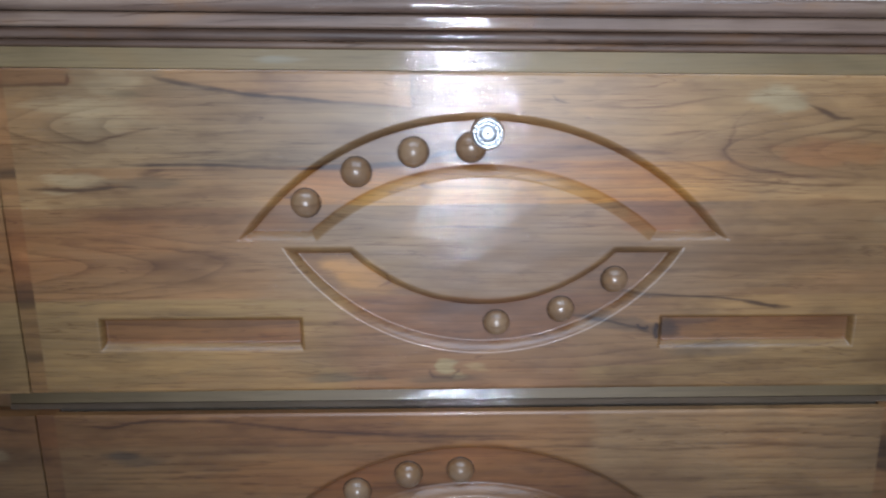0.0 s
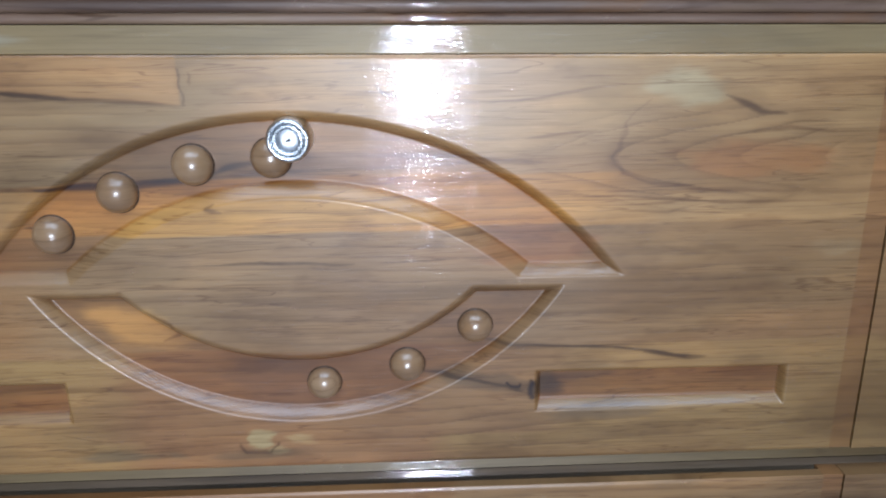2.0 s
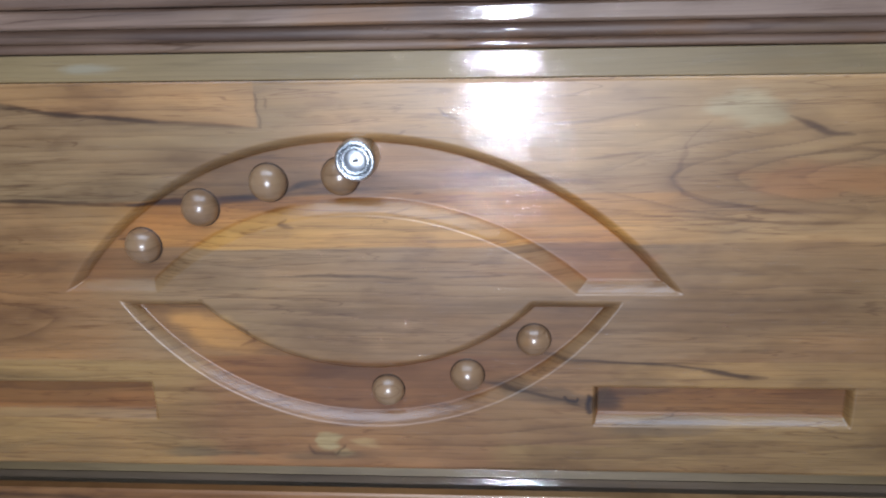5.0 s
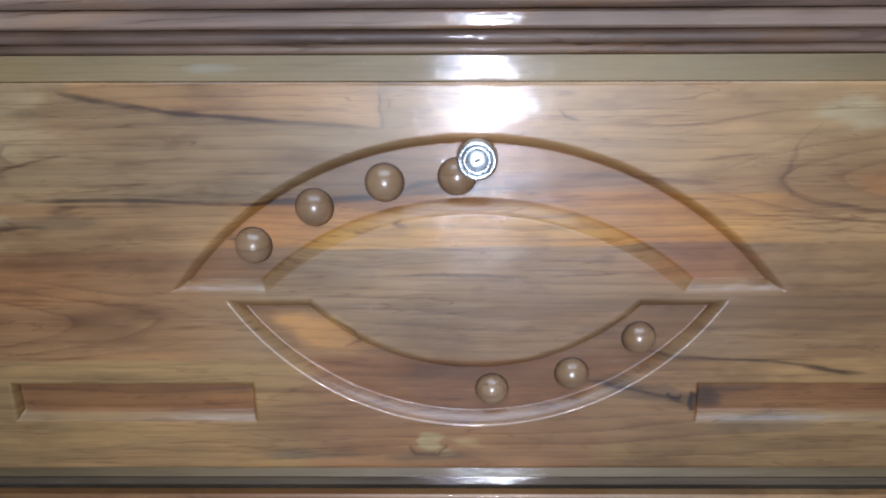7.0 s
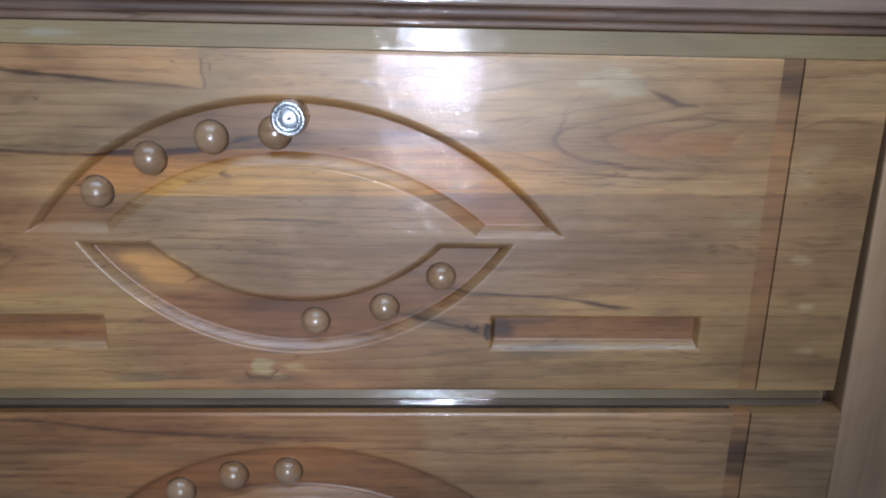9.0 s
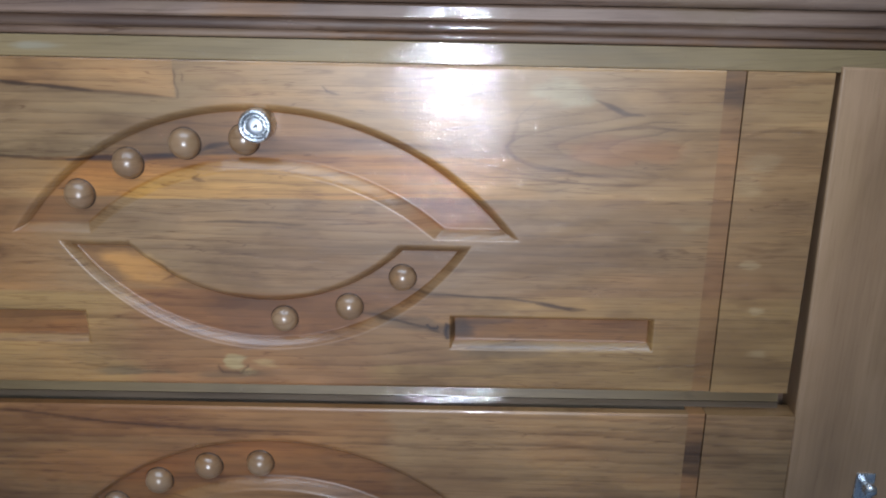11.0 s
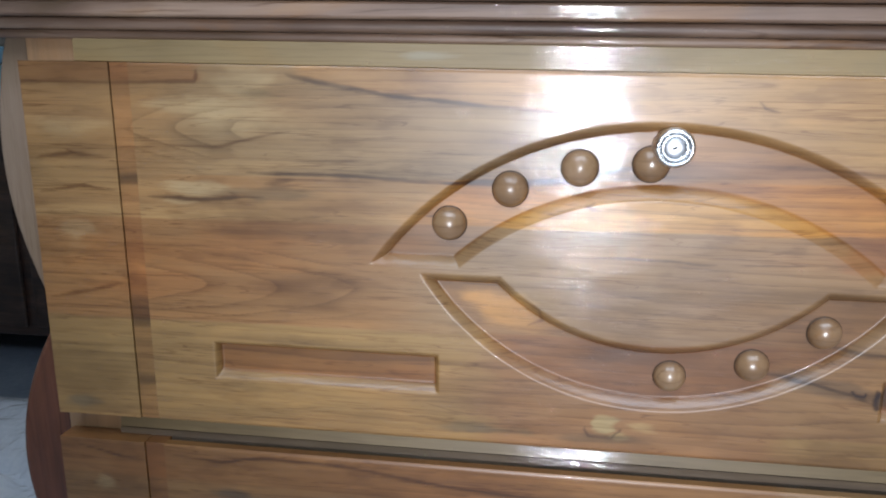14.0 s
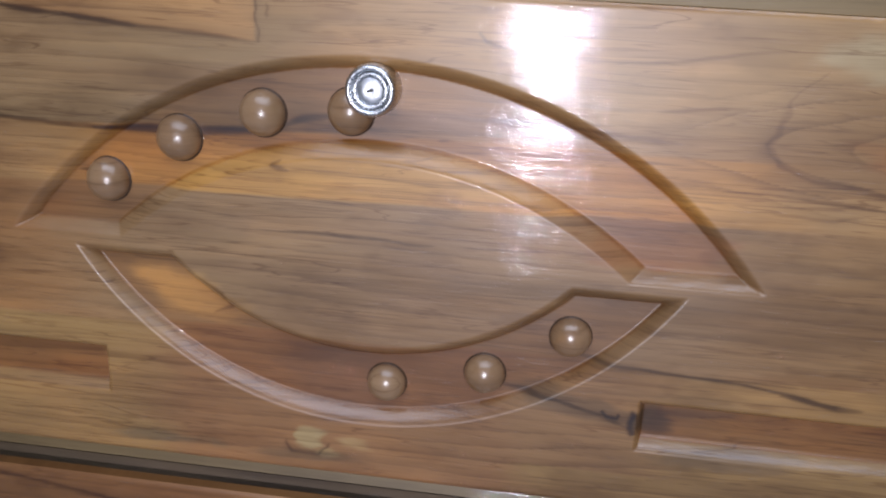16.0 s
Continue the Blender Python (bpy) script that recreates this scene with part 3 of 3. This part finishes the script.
def lower_figure(x, z):
    """The lower drawer front: redder boards."""
    b = Boards(x, z, 3)
    b.board(0.0, 2.0, (0.250, 0.150, 0.072))
    b.board(0.735, 2.0, (0.262, 0.156, 0.074))
    b.board(0.770, 2.0, (0.272, 0.150, 0.066), x1=0.0, ends=0.05)
    b.board(0.0, 2.0, (0.270, 0.186, 0.105), x0=0.12, ends=0.008)
    b.spot(-0.08, 0.745, 0.09, 0.018, (0.29, 0.145, 0.055), 0.6)
    b.spot(0.06, 0.760, 0.06, 0.012, (0.31, 0.165, 0.066), 0.5)
    b.spot(-0.200, 0.7640, 0.018, 0.0045, (0.10, 0.075, 0.055), 0.75)
    b.spot(-0.190, 0.7600, 0.03, 0.006, (0.14, 0.11, 0.08), 0.5)
    b.spot(-0.285, 0.765, 0.008, 0.005, (0.36, 0.30, 0.20), 0.6)
    b.streak((-0.235, 0.786, -0.205, 0.784, -0.175, 0.789, -0.13, 0.788, -0.06, 0.780, 0.0, 0.776, 0.08, 0.775), 0.0013, DARKEN, 0.8, 0.1)
    b.streak((-0.30, 0.789, -0.27, 0.783, -0.255, 0.782), 0.0013, DARKEN, 0.7)
    b.streak((0.10, 0.768, 0.17, 0.764, 0.24, 0.766), 0.0012, UMBER, 0.6)
    b.streak((-0.06, 0.733, 0.04, 0.737, 0.12, 0.733), 0.0012, DARKEN, 0.6)
    b.cathedral(0.02, 0.62, 0.07, 0.012, 0.2, 0.05, 0.6)
    return b.finish(1.2)


def give_figure(me, colours, lacquer=1.0):
    """Stores one colour a vertex on the mesh, and how much lacquer lies there."""
    layer = me.color_attributes.new("figure", "FLOAT_COLOR", "POINT")
    rgba = np.ones((len(me.vertices), 4), np.float32)
    rgba[:, :3] = colours
    rgba[:, 3] = lacquer
    layer.data.foreach_set("color", rgba.ravel())


# ---------------------------------------------------------------- the carved front
FRONT = 0.516      # face of the drawers
FRAME = 0.5315     # face of the rails behind them
FALL = -0.021      # the top hangs a little to one side
DEEP, RAMP = 0.0056, 0.0064


def arc(dx, half, rise):
    """Height of a circular arc over its chord at dx from the middle (negative outside)."""
    r = (half * half + rise * rise) / (2 * rise)
    return np.sqrt(np.maximum(r * r - dx * dx, 0.0)) - (r - rise)


def inside_circle(dx, z, half, rise):
    r = (half * half + rise * rise) / (2 * rise)
    return r - np.hypot(dx, z - (rise - r))


def cut(d, reach, power):
    """Profile of a cut from its lip to its floor, d inside the line: rounded over, steepest at the foot."""
    return np.clip(d / reach, 0.0, 1.0) ** power


def sunk(dx, u):
    """How deep the carving lies at dx from its middle and u above the drawer's bottom: two crescents and two slots."""
    def over(d):
        return cut(d + 0.0030, 0.0050, 2.2)

    def under(d, reach=RAMP, lip=0.55):
        return cut(d + lip * reach, reach, 1.25)

    # upper crescent: inside the outer arc, outside the inner one, above a level line
    base = 0.1048
    outer, inner = inside_circle(dx, u - base, 0.1510, 0.0750), -inside_circle(dx, u - base, 0.1065, 0.0405)
    up = np.minimum(np.minimum(over(outer), under(inner, 0.0074 + 0.008 * np.clip(dx, -0.1, 0.1), 0.40)), under(u - base, 0.0056))
    h = DEEP * up
    # lower crescent: the same turned over, narrower
    top = 0.0952
    outer, inner = inside_circle(dx, top - u, 0.1250, 0.0675), -inside_circle(dx, top - u, 0.0845, 0.0349)
    slope = 0.0066 - 0.0020 * np.clip(np.abs(dx) / 0.11, 0, 1) ** 2
    low = np.minimum(np.minimum(cut(outer + 0.30 * slope, slope, 1.55), over(inner)), over(top - u))
    h = np.maximum(h, DEEP * low)
    # slots
    for a, b in ((-0.2505, -0.1185), (0.1155, 0.2405)):
        ends = cut(np.minimum(dx - a, b - dx) + 0.0012, 0.0028, 1.8)
        h = np.maximum(h, 0.0056 * np.minimum(ends, np.minimum(cut(u - 0.0280, 0.0050, 1.25), cut(0.0517 - u, 0.0032, 2.2))))
    return h


def carved_panel(x0, x1, z0, height, middle, shear, step, figure):
    """The carved board: its face in fine steps, rounded at the rim, with edges that run back."""
    nx, nz = int((x1 - x0) / step), int(height / step)
    xs, us = np.linspace(x0, x1, nx + 1), np.linspace(0, height, nz + 1)
    X, U = np.meshgrid(xs, us)
    H = sunk(X - middle, U)
    rim = np.minimum(U, height - U)
    H = H + 0.0007 * np.clip(1 - rim / 0.0018, 0, 1) ** 2
    # traces of the chisel on the slopes and a slight waviness of the planed face
    rng = np.random.default_rng(5)
    chips, waves = np.zeros_like(H), np.zeros_like(H)
    for _ in range(14):
        turn, length, lag = rng.uniform(0, math.pi), rng.uniform(0.0035, 0.010), rng.uniform(0, 6.28)
        chips += np.sin((X * math.cos(turn) + U * math.sin(turn)) * 6.28 / length + lag)
        waves += np.sin((X * math.cos(turn) * 0.5 + U * math.sin(turn)) * 6.28 / (length * 4) + lag)
    k = np.clip(H / DEEP, 0, 1)
    chatter = np.sin(6.28 * np.arctan2(X - middle, np.abs(U - 0.1) + 0.02) * 0.10 / 0.0021)
    chatter *= np.abs(X - middle) < 0.1000 + 0.5 * U
    H = H + (0.000003 * chips + 0.000030 * chatter) * (4 * k * (1 - k)) ** 0.6 + 0.000010 * waves
    Y = FRONT + H
    Z = z0 + U * (1 + shear * X)
    verts = np.stack([X, Y, Z], -1).reshape(-1, 3)
    idx = np.arange((nx + 1) * (nz + 1)).reshape(nz + 1, nx + 1)
    quads = np.stack([idx[:-1, :-1], idx[:-1, 1:], idx[1:, 1:], idx[1:, :-1]], -1).reshape(-1, 4)
    ring = np.concatenate([idx[0, :], idx[1:, -1], idx[-1, -2::-1], idx[-2:0:-1, 0]])
    back = verts[ring].copy()
    back[:, 1] = FRONT + 0.0060
    n0, n1 = len(verts), len(verts) + len(ring)
    a = np.arange(len(ring))
    b = (a + 1) % len(ring)
    side = np.stack([n0 + b, n0 + a, n1 + a, n1 + b], -1)
    me = bpy.data.meshes.new("drawer_front")
    me.from_pydata(np.concatenate([verts, verts[ring], back]).tolist(), [], quads.tolist() + side.tolist())
    flags = np.zeros(len(me.polygons), bool)
    flags[: len(quads)] = True
    me.polygons.foreach_set("use_smooth", flags)
    me.update()
    # floors of the carving are darker and redder, the slots most
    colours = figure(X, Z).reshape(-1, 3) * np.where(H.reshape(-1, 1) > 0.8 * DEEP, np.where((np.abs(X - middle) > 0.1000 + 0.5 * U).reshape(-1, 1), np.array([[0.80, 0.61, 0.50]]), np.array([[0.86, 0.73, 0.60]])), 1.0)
    # coat cut at foot and lip: dims one highlight line, dots the other
    coat_kept = np.where((k > 0.80) & (k < 0.997), 0.12, np.where((k > 0.004) & (k < 0.20), 0.25 + 0.75 * (chatter > 0.2), 1.0)).reshape(-1)
    give_figure(me, np.concatenate([colours, colours[ring], colours[ring]]), np.concatenate([coat_kept, coat_kept[ring], coat_kept[ring]]))
    return me


def end_block(x0, x1, z0, height, shear, y=FRONT):
    """A flat block at the end of a drawer front, with rounded rims."""
    step = 0.0012
    bm = bmesh.new()
    nx, nz = max(2, int((x1 - x0) / step)), int(height / step)
    rows = []
    for k in range(nz + 1):
        rows.append([])
        for i in range(nx + 1):
            x, u = x0 + (x1 - x0) * i / nx, height * k / nz
            rows[-1].append(bm.verts.new((x, y, z0 + u * (1 + shear * x))))
    for k in range(nz):
        for i in range(nx):
            bm.faces.new((rows[k][i], rows[k][i + 1], rows[k + 1][i + 1], rows[k + 1][i]))
    ring = rows[0] + [r[-1] for r in rows[1:]] + rows[-1][-2::-1] + [r[0] for r in rows[-2:0:-1]]
    back = [bm.verts.new((v.co.x, FRAME - 0.0008, v.co.z)) for v in ring]
    for i in range(len(ring)):
        j = (i + 1) % len(ring)
        bm.faces.new((ring[j], ring[i], back[i], back[j]))
    return bm


def drawer(parent, x0, x1, gl, gr, z0, height, middle, shear, step, figure, lock, label):
    """One drawer front: carved board between two end blocks, with grooves beside it."""
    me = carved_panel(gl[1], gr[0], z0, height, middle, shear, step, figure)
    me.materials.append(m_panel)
    front = new("drawer_front", me)
    front.parent = parent
    front.matrix_parent_inverse = Matrix.Translation(-parent.location)
    tagged(front, label)

    bars = np.array([0.88, 0.77, 0.70])
    for name, a, b, y, label in (("end_block", x0, gl[0], FRONT, ""), ("end_block", gr[1], x1, FRONT, ""), ("groove_strip", gl[0] + 0.0005, gl[1], FRONT + 0.0010, "reddish inlaid strip with dark bars"),
                                 ("groove_strip", gr[0], gr[1] - 0.0005, FRONT + 0.0010, "reddish inlaid strip with dark bars")):
        ob = part(name, end_block(a, b, z0, height, shear, y), m_panel, front, label)
        at = np.array([v.co for v in ob.data.vertices])
        tone = figure(at[:, 0], at[:, 2])
        if y > FRONT:
            across = grain_noise(at[:, 0], at[:, 2], 12, 75, int(40 + 90 * abs(a) + z0 * 50), 3)
            tone = tone * bars * (1 - 0.55 * ease(across, 0.15, 0.5) + 0.30 * ease(-across, 0.15, 0.5))[:, None]
        give_figure(ob.data, tone)

    floor_y = FRONT + DEEP
    for dx, u, r in ((-0.1122, 0.1253, 0.0092), (-0.0795, 0.1450, 0.0094), (-0.0435, 0.1575, 0.0094), (-0.0075, 0.1605, 0.0092),
                     (0.0088, 0.0453, 0.0084), (0.0508, 0.0543, 0.0086), (0.0850, 0.0747, 0.0084)):
        x = middle + dx
        prof = [(r * math.sin(a), floor_y - 0.0008 - 0.82 * r * math.cos(a)) for a in [math.pi / 2 * k / 12 for k in range(13)]] + [(r * 0.97, floor_y + 0.0004), (r * 0.93, floor_y + 0.002)]
        # contact shade around the dome, put in as a dark ring
        part("dome_shade_ring", lathe([(r * 0.9, floor_y - 0.0006), (r * 1.03, floor_y - 0.0005), (r * 1.09, floor_y + 0.0004), (r * 0.9, floor_y + 0.001)], (x, z0 + u * (1 + shear * x)), 32), m_dome_shade, front, "dark ring put in for the contact shade round the dome")
        part("dome", lathe(prof, (x, z0 + u * (1 + shear * x)), 32), m_dome, front)
    if lock:
        cx, cz = middle + 0.0025, z0 + 0.1700 * (1 + shear * middle)
        yf = FRONT - 0.0065
        part("lock_ring", lathe([(0.0071, yf + 0.0024), (0.0074, yf + 0.0006), (0.0080, yf), (0.0088, yf + 0.0001), (0.0096, yf + 0.0010), (0.0101, yf + 0.0030), (0.0101, floor_y + 0.003)], (cx, cz), 48), m_chrome, front, "polished chrome lock ring")
        part("lock_collar", lathe([(0.0052, yf + 0.0022), (0.0054, yf + 0.0011), (0.0058, yf + 0.0008), (0.0066, yf + 0.0009), (0.0069, yf + 0.0014), (0.0070, yf + 0.0030)], (cx, cz), 48), m_chrome, front, "inner chrome collar of the lock")
        part("lock_plug", lathe([(0.0, yf + 0.0016), (0.0014, yf + 0.0014), (0.0046, yf + 0.0012), (0.0050, yf + 0.0016), (0.0051, yf + 0.0040)], (cx, cz), 48), m_face, front, "brushed steel lock face")
        bm = box(-0.0013, 0.0013, yf + 0.0006, yf + 0.003, -0.0005, 0.0005, 0.0002)
        bmesh.ops.rotate(bm, verts=bm.verts, matrix=Matrix.Rotation(radians(-20), 3, "Y"))
        bmesh.ops.translate(bm, verts=bm.verts, vec=(cx, 0, cz))
        part("keyhole", bm, m_key, front, "dark key slot")
    return front


# ---------------------------------------------------------------- chest of drawers
chest = empty("chest_of_drawers", (0.34, 0.75, 0.0), "varnished teak chest with carved eye-shaped drawer fronts and moulded top", "chest of drawers")
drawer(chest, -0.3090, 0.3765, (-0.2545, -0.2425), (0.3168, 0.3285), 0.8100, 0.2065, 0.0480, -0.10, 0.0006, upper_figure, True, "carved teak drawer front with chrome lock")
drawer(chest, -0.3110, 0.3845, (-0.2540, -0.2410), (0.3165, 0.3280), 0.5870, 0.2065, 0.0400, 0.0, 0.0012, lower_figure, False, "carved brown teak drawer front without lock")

part("top_rail", box(-0.2760, 1.0000, 0.5185, FRAME + 0.022, 1.0167, 1.0289, 0.0003, 1, FALL), m_rail, chest, "olive-toned top rail")
part("middle_rail", loft([(FRAME + 0.022, 0.8300), (FRAME + 0.003, 0.8300), (FRAME - 0.0040, 0.7975), (FRAME + 0.022, 0.7975)], -0.2760, 0.3768), m_rail, chest, "olive-toned rail between drawers")
# added strip, coloured dark for the shaded gap above the lower drawer
part("dust_strip", loft([(FRAME + 0.022, 0.7970), (FRAME - 0.0040, 0.7970), (FRAME - 0.0095, 0.7800), (FRAME + 0.022, 0.7800)], -0.2760, 0.3768), m_shade, chest, "added dark brown strip for the shade under the rail")
part("lower_rail", box(-0.2760, 0.3768, FRAME, FRAME + 0.022, 0.560, 0.6100, 0.001, 1), m_rail, chest)
part("stile", box(-0.3150, -0.2765, FRAME, FRAME + 0.022, 0.05, 1.0370, 0.001, 1), m_stile, chest)
part("divider", box(0.3771, 0.4400, FRAME + 0.007, FRAME + 0.022, 0.05, 0.985, 0.001, 1), m_cornice, chest)
# solid block behind the frame, painted dark as the shaded inside
part("cavity_shade_block", box(-0.3000, 0.4300, FRAME + 0.023, FRAME + 0.40, 0.06, 1.03, 0.0), m_gap, chest)


def scallop(z0, z1, inner, bulge, waist, steps=28):
    """Outline of a shaped side board: straight inside, bulging outside."""
    pts = [(inner, z0), (inner, z1)]
    for i in range(steps + 1):
        t = i / steps
        z = z1 + (z0 - z1) * t
        pts.append((waist - bulge * math.sin(math.pi * min(1.0, t * 0.96 + 0.02)) ** 0.8 + 0.010 * t, z))
    return pts


part("side_board", plate(scallop(0.868, 1.045, -0.300, 0.022, -0.3260), FRAME + 0.004, FRAME + 0.030, 0.003), m_post, chest, "pale scalloped side board")
part("side_board", plate(scallop(0.640, 0.866, -0.300, 0.050, -0.3150), FRAME + 0.010, FRAME + 0.036, 0.004), m_red, chest, "dark red-brown scalloped side board")
part("side_panel", box(-0.3080, -0.2960, FRAME + 0.037, 0.98, 0.05, 1.03, 0.001, 1), m_red, chest)

# moulded top: beads that step forward
for name, z0, z1, y0, kind in (("bead", 1.0290, 1.0338, 0.5250, "round"), ("bead", 1.0339, 1.0404, 0.5205, "round"), ("moulding", 1.0405, 1.0494, 0.5150, "flat"), ("top_edge", 1.0497, 1.0596, 0.5110, "round")):
    prof = [(0.56, z1), (0.56, z0)]
    h = (z1 - z0) / 2
    if kind == "round":
        prof += [(y0 + h * 0.65 * (1 - math.sin(a)), (z0 + z1) / 2 - h * math.cos(a)) for a in [math.pi * k / 14 for k in range(15)]]
    else:
        prof += [(y0 + 0.0015, z0), (y0 + 0.0005, z0 + 0.0005), (y0, z0 + 0.0015), (y0, z1 - 0.0015), (y0 + 0.0005, z1 - 0.0005), (y0 + 0.0015, z1)]
    part(name, loft(prof, -0.3350, 1.0200, FALL), m_cornice, chest)
part("cornice_backing", box(-0.3300, 1.0180, 0.5320, 0.5445, 1.0340, 1.0565, 0.0, 1, FALL), m_cornice, chest)
part("top_board", loft([(0.545, 1.0591), (0.545, 1.0500), (0.990, 1.0500), (0.990, 1.0591)], -0.3350, 1.0200, FALL), m_cornice, chest)

# door beside the drawers, hanging a little askew
part("door_stile", plate([(0.3800, 1.0120), (0.4640, 1.0080), (0.4880, 0.1), (0.3990, 0.1)], 0.5170, 0.5380, 0.0015), m_stile, chest, "vertical-grained teak door stile")
part("door_panel", plate([(0.4650, 1.0060), (0.8800, 0.9960), (0.8800, 0.1), (0.4890, 0.1)], 0.5210, 0.5340, 0.001), m_stile, chest)
part("door_stile", plate([(0.8810, 0.9955), (0.9500, 0.9940), (0.9500, 0.1), (0.8810, 0.1)], 0.5170, 0.5380, 0.0015), m_stile, chest)
part("stile", box(0.9510, 1.0000, FRAME - 0.01, FRAME + 0.0295, 0.05, 0.965, 0.001, 1), m_stile, chest)
part("side_panel", box(0.9880, 1.0000, FRAME + 0.031, 0.98, 0.05, 1.02, 0.001, 1), m_stile, chest)
part("back_panel", box(-0.2955, 0.9875, 0.970, 0.980, 0.05, 1.02, 0.0), m_stile, chest)
part("plinth", box(-0.3000, 0.9870, FRAME + 0.004, 0.965, 0.0, 0.0595, 0.001, 1), m_stile, chest)
part("lower_front", box(-0.2760, 0.3768, FRAME, FRAME + 0.022, 0.0605, 0.5595, 0.001, 1), m_stile, chest)
part("latch_plate", box(0.4300, 0.4420, 0.5155, 0.5172, 0.7250, 0.7520, 0.0006), m_chrome, chest, "small chrome latch plate")
part("latch_knob", lathe([(0.0, 0.5060), (0.0030, 0.5064), (0.0045, 0.5090), (0.0040, 0.5120), (0.0030, 0.5157)], (0.4360, 0.7440), 24), m_chrome, chest, "small chrome latch knob")

# ---------------------------------------------------------------- the room
def room(name, x0, x1, y0, y1, z0, z1, m, label):
    return tagged(part(name, box(x0, x1, y0, y1, z0, z1, 0.0), m), label, "wall" if "wall" in name else name, kind="structure")


room("floor", -3.0, 3.0, -2.6, 3.2, -0.1, 0.0, m_floor, "blue-grey glossy tiled floor")
room("ceiling", -3.0, 3.0, -2.6, 3.2, 2.8, 2.9, m_ceil, "white painted ceiling")

def wall_with_opening(name, y, a, b, c, d):
    """A wall across the room at y, with an opening from a to b and from c up to d."""
    bm = bmesh.new()
    for x0, x1, z0, z1 in ((-3.0, a, 0.0, 2.8), (b, 3.0, 0.0, 2.8), (a, b, 0.0, c), (a, b, d, 2.8)):
        made = bmesh.ops.create_cube(bm, size=1.0)
        for v in made["verts"]:
            v.co = Vector(((x0 + x1) / 2 + v.co.x * (x1 - x0), y + v.co.y * 0.1, (z0 + z1) / 2 + v.co.z * (z1 - z0)))
    tagged(part(name, bm, m_wall), "pale painted wall with a window opening", "wall", kind="structure")


wall_with_opening("wall_south", -2.65, -0.9, 1.1, 1.4, 2.6)
wall_with_opening("wall_north", 3.25, -1.5, 2.7, 1.0, 2.3)
window_far = empty("window_2", (0.6, 3.22, 1.0), "wide white framed window in the far wall", "window", "structure")
for x0, x1, z0, z1 in ((-1.498, -1.45, 1.002, 2.298), (2.65, 2.698, 1.002, 2.298), (-1.449, 2.649, 1.002, 1.04), (-1.449, 2.649, 2.26, 2.298), (-0.1, -0.06, 1.041, 2.259), (1.28, 1.32, 1.041, 2.259)):
    part("window_frame", box(x0, x1, 3.21, 3.26, z0, z1, 0.003), m_ceil, window_far)
sky = Nodes("pale_sky")
sky.set(Base_Color=(0.8, 0.85, 0.9), Emission_Color=(0.86, 0.93, 1.0), Emission_Strength=1.1)
tagged(part("backdrop", box(-4.0, 5.0, 4.0, 4.05, -0.5, 4.0, 0.0), sky.mat), "pale overcast sky outside the window", "backdrop", kind="structure")
# frame round the added window light, out of view
window = empty("added_window", (0.1, -2.62, 1.4), "unseen white framed window added in the wall behind", "window", "structure")
for x0, x1, z0, z1 in ((-0.898, -0.85, 1.402, 2.598), (1.05, 1.098, 1.402, 2.598), (-0.849, 1.049, 1.402, 1.45), (-0.849, 1.049, 2.55, 2.598), (0.08, 0.12, 1.451, 2.549)):
    part("window_frame", box(x0, x1, -2.645, -2.605, z0, z1, 0.003), m_ceil, window)
room("wall_east", 3.0, 3.1, -2.6, 3.2, 0.0, 2.8, m_wall, "pale painted wall")
room("wall_west", -3.1, -3.0, -2.6, 3.2, 0.0, 2.8, m_wall, "pale painted wall")

sideboard = empty("sideboard", (-1.85, 2.72, 0.0), "low dark brown wooden sideboard by the wall", "sideboard")
part("body", box(-2.95, -0.75, 2.45, 3.0, 0.10, 0.90, 0.01), m_brown, sideboard)
part("top", box(-2.97, -0.73, 2.42, 3.02, 0.905, 0.94, 0.006), m_brown, sideboard)
for k in range(4):
    part("door", box(-2.92 + 0.54 * k, -2.42 + 0.54 * k, 2.43, 2.449, 0.14, 0.86, 0.006), m_brown, sideboard)
for k in range(2):
    part("foot", box(-2.9 + 2.0 * k, -2.8 + 2.0 * k, 2.5, 2.95, 0.0, 0.099, 0.005), m_brown, sideboard)

cloth = empty("folded_cloth", (-1.65, 2.72, 0.94), "folded light blue cloth on the sideboard", "cloth")
for k in range(3):
    part("fold", box(-2.3 + 0.02 * k, -1.0 - 0.03 * k, 2.5, 2.95, 0.9402 + 0.06 * k, 0.9998 + 0.06 * k, 0.025, 3), m_blue, cloth)


def film_sheet():
    """A crumpled clear plastic sheet on the floor."""
    n = 44
    bm = bmesh.new()
    g = [[None] * (n + 1) for _ in range(n + 1)]
    for i in range(n + 1):
        for k in range(n + 1):
            x, y = -1.9 + 1.1 * i / n, 1.35 + 0.8 * k / n
            h = 0.10 * abs(noise.noise(Vector((x * 3, y * 3, 2)))) + 0.05 * abs(noise.noise(Vector((x * 9, y * 9, 5))))
            edge = min(i, n - i, k, n - k) / n
            g[i][k] = bm.verts.new((x, y, 0.004 + h * min(1, edge * 6)))
    for i in range(n):
        for k in range(n):
            bm.faces.new((g[i][k], g[i + 1][k], g[i + 1][k + 1], g[i][k + 1]))
    return bm


tagged(part("plastic_sheet", film_sheet(), m_plastic), "crumpled shiny pale plastic sheet on the floor", "plastic sheet")

# housing for the added ceiling lamp, never in view
tube_thing = empty("added_ceiling_lamp", (0.1, -0.70, 2.8), "unseen wide white lamp added on the ceiling", "lamp")
part("housing", box(-0.92, 1.12, -1.37, -0.03, 2.66, 2.7995, 0.01), m_ceil, tube_thing)
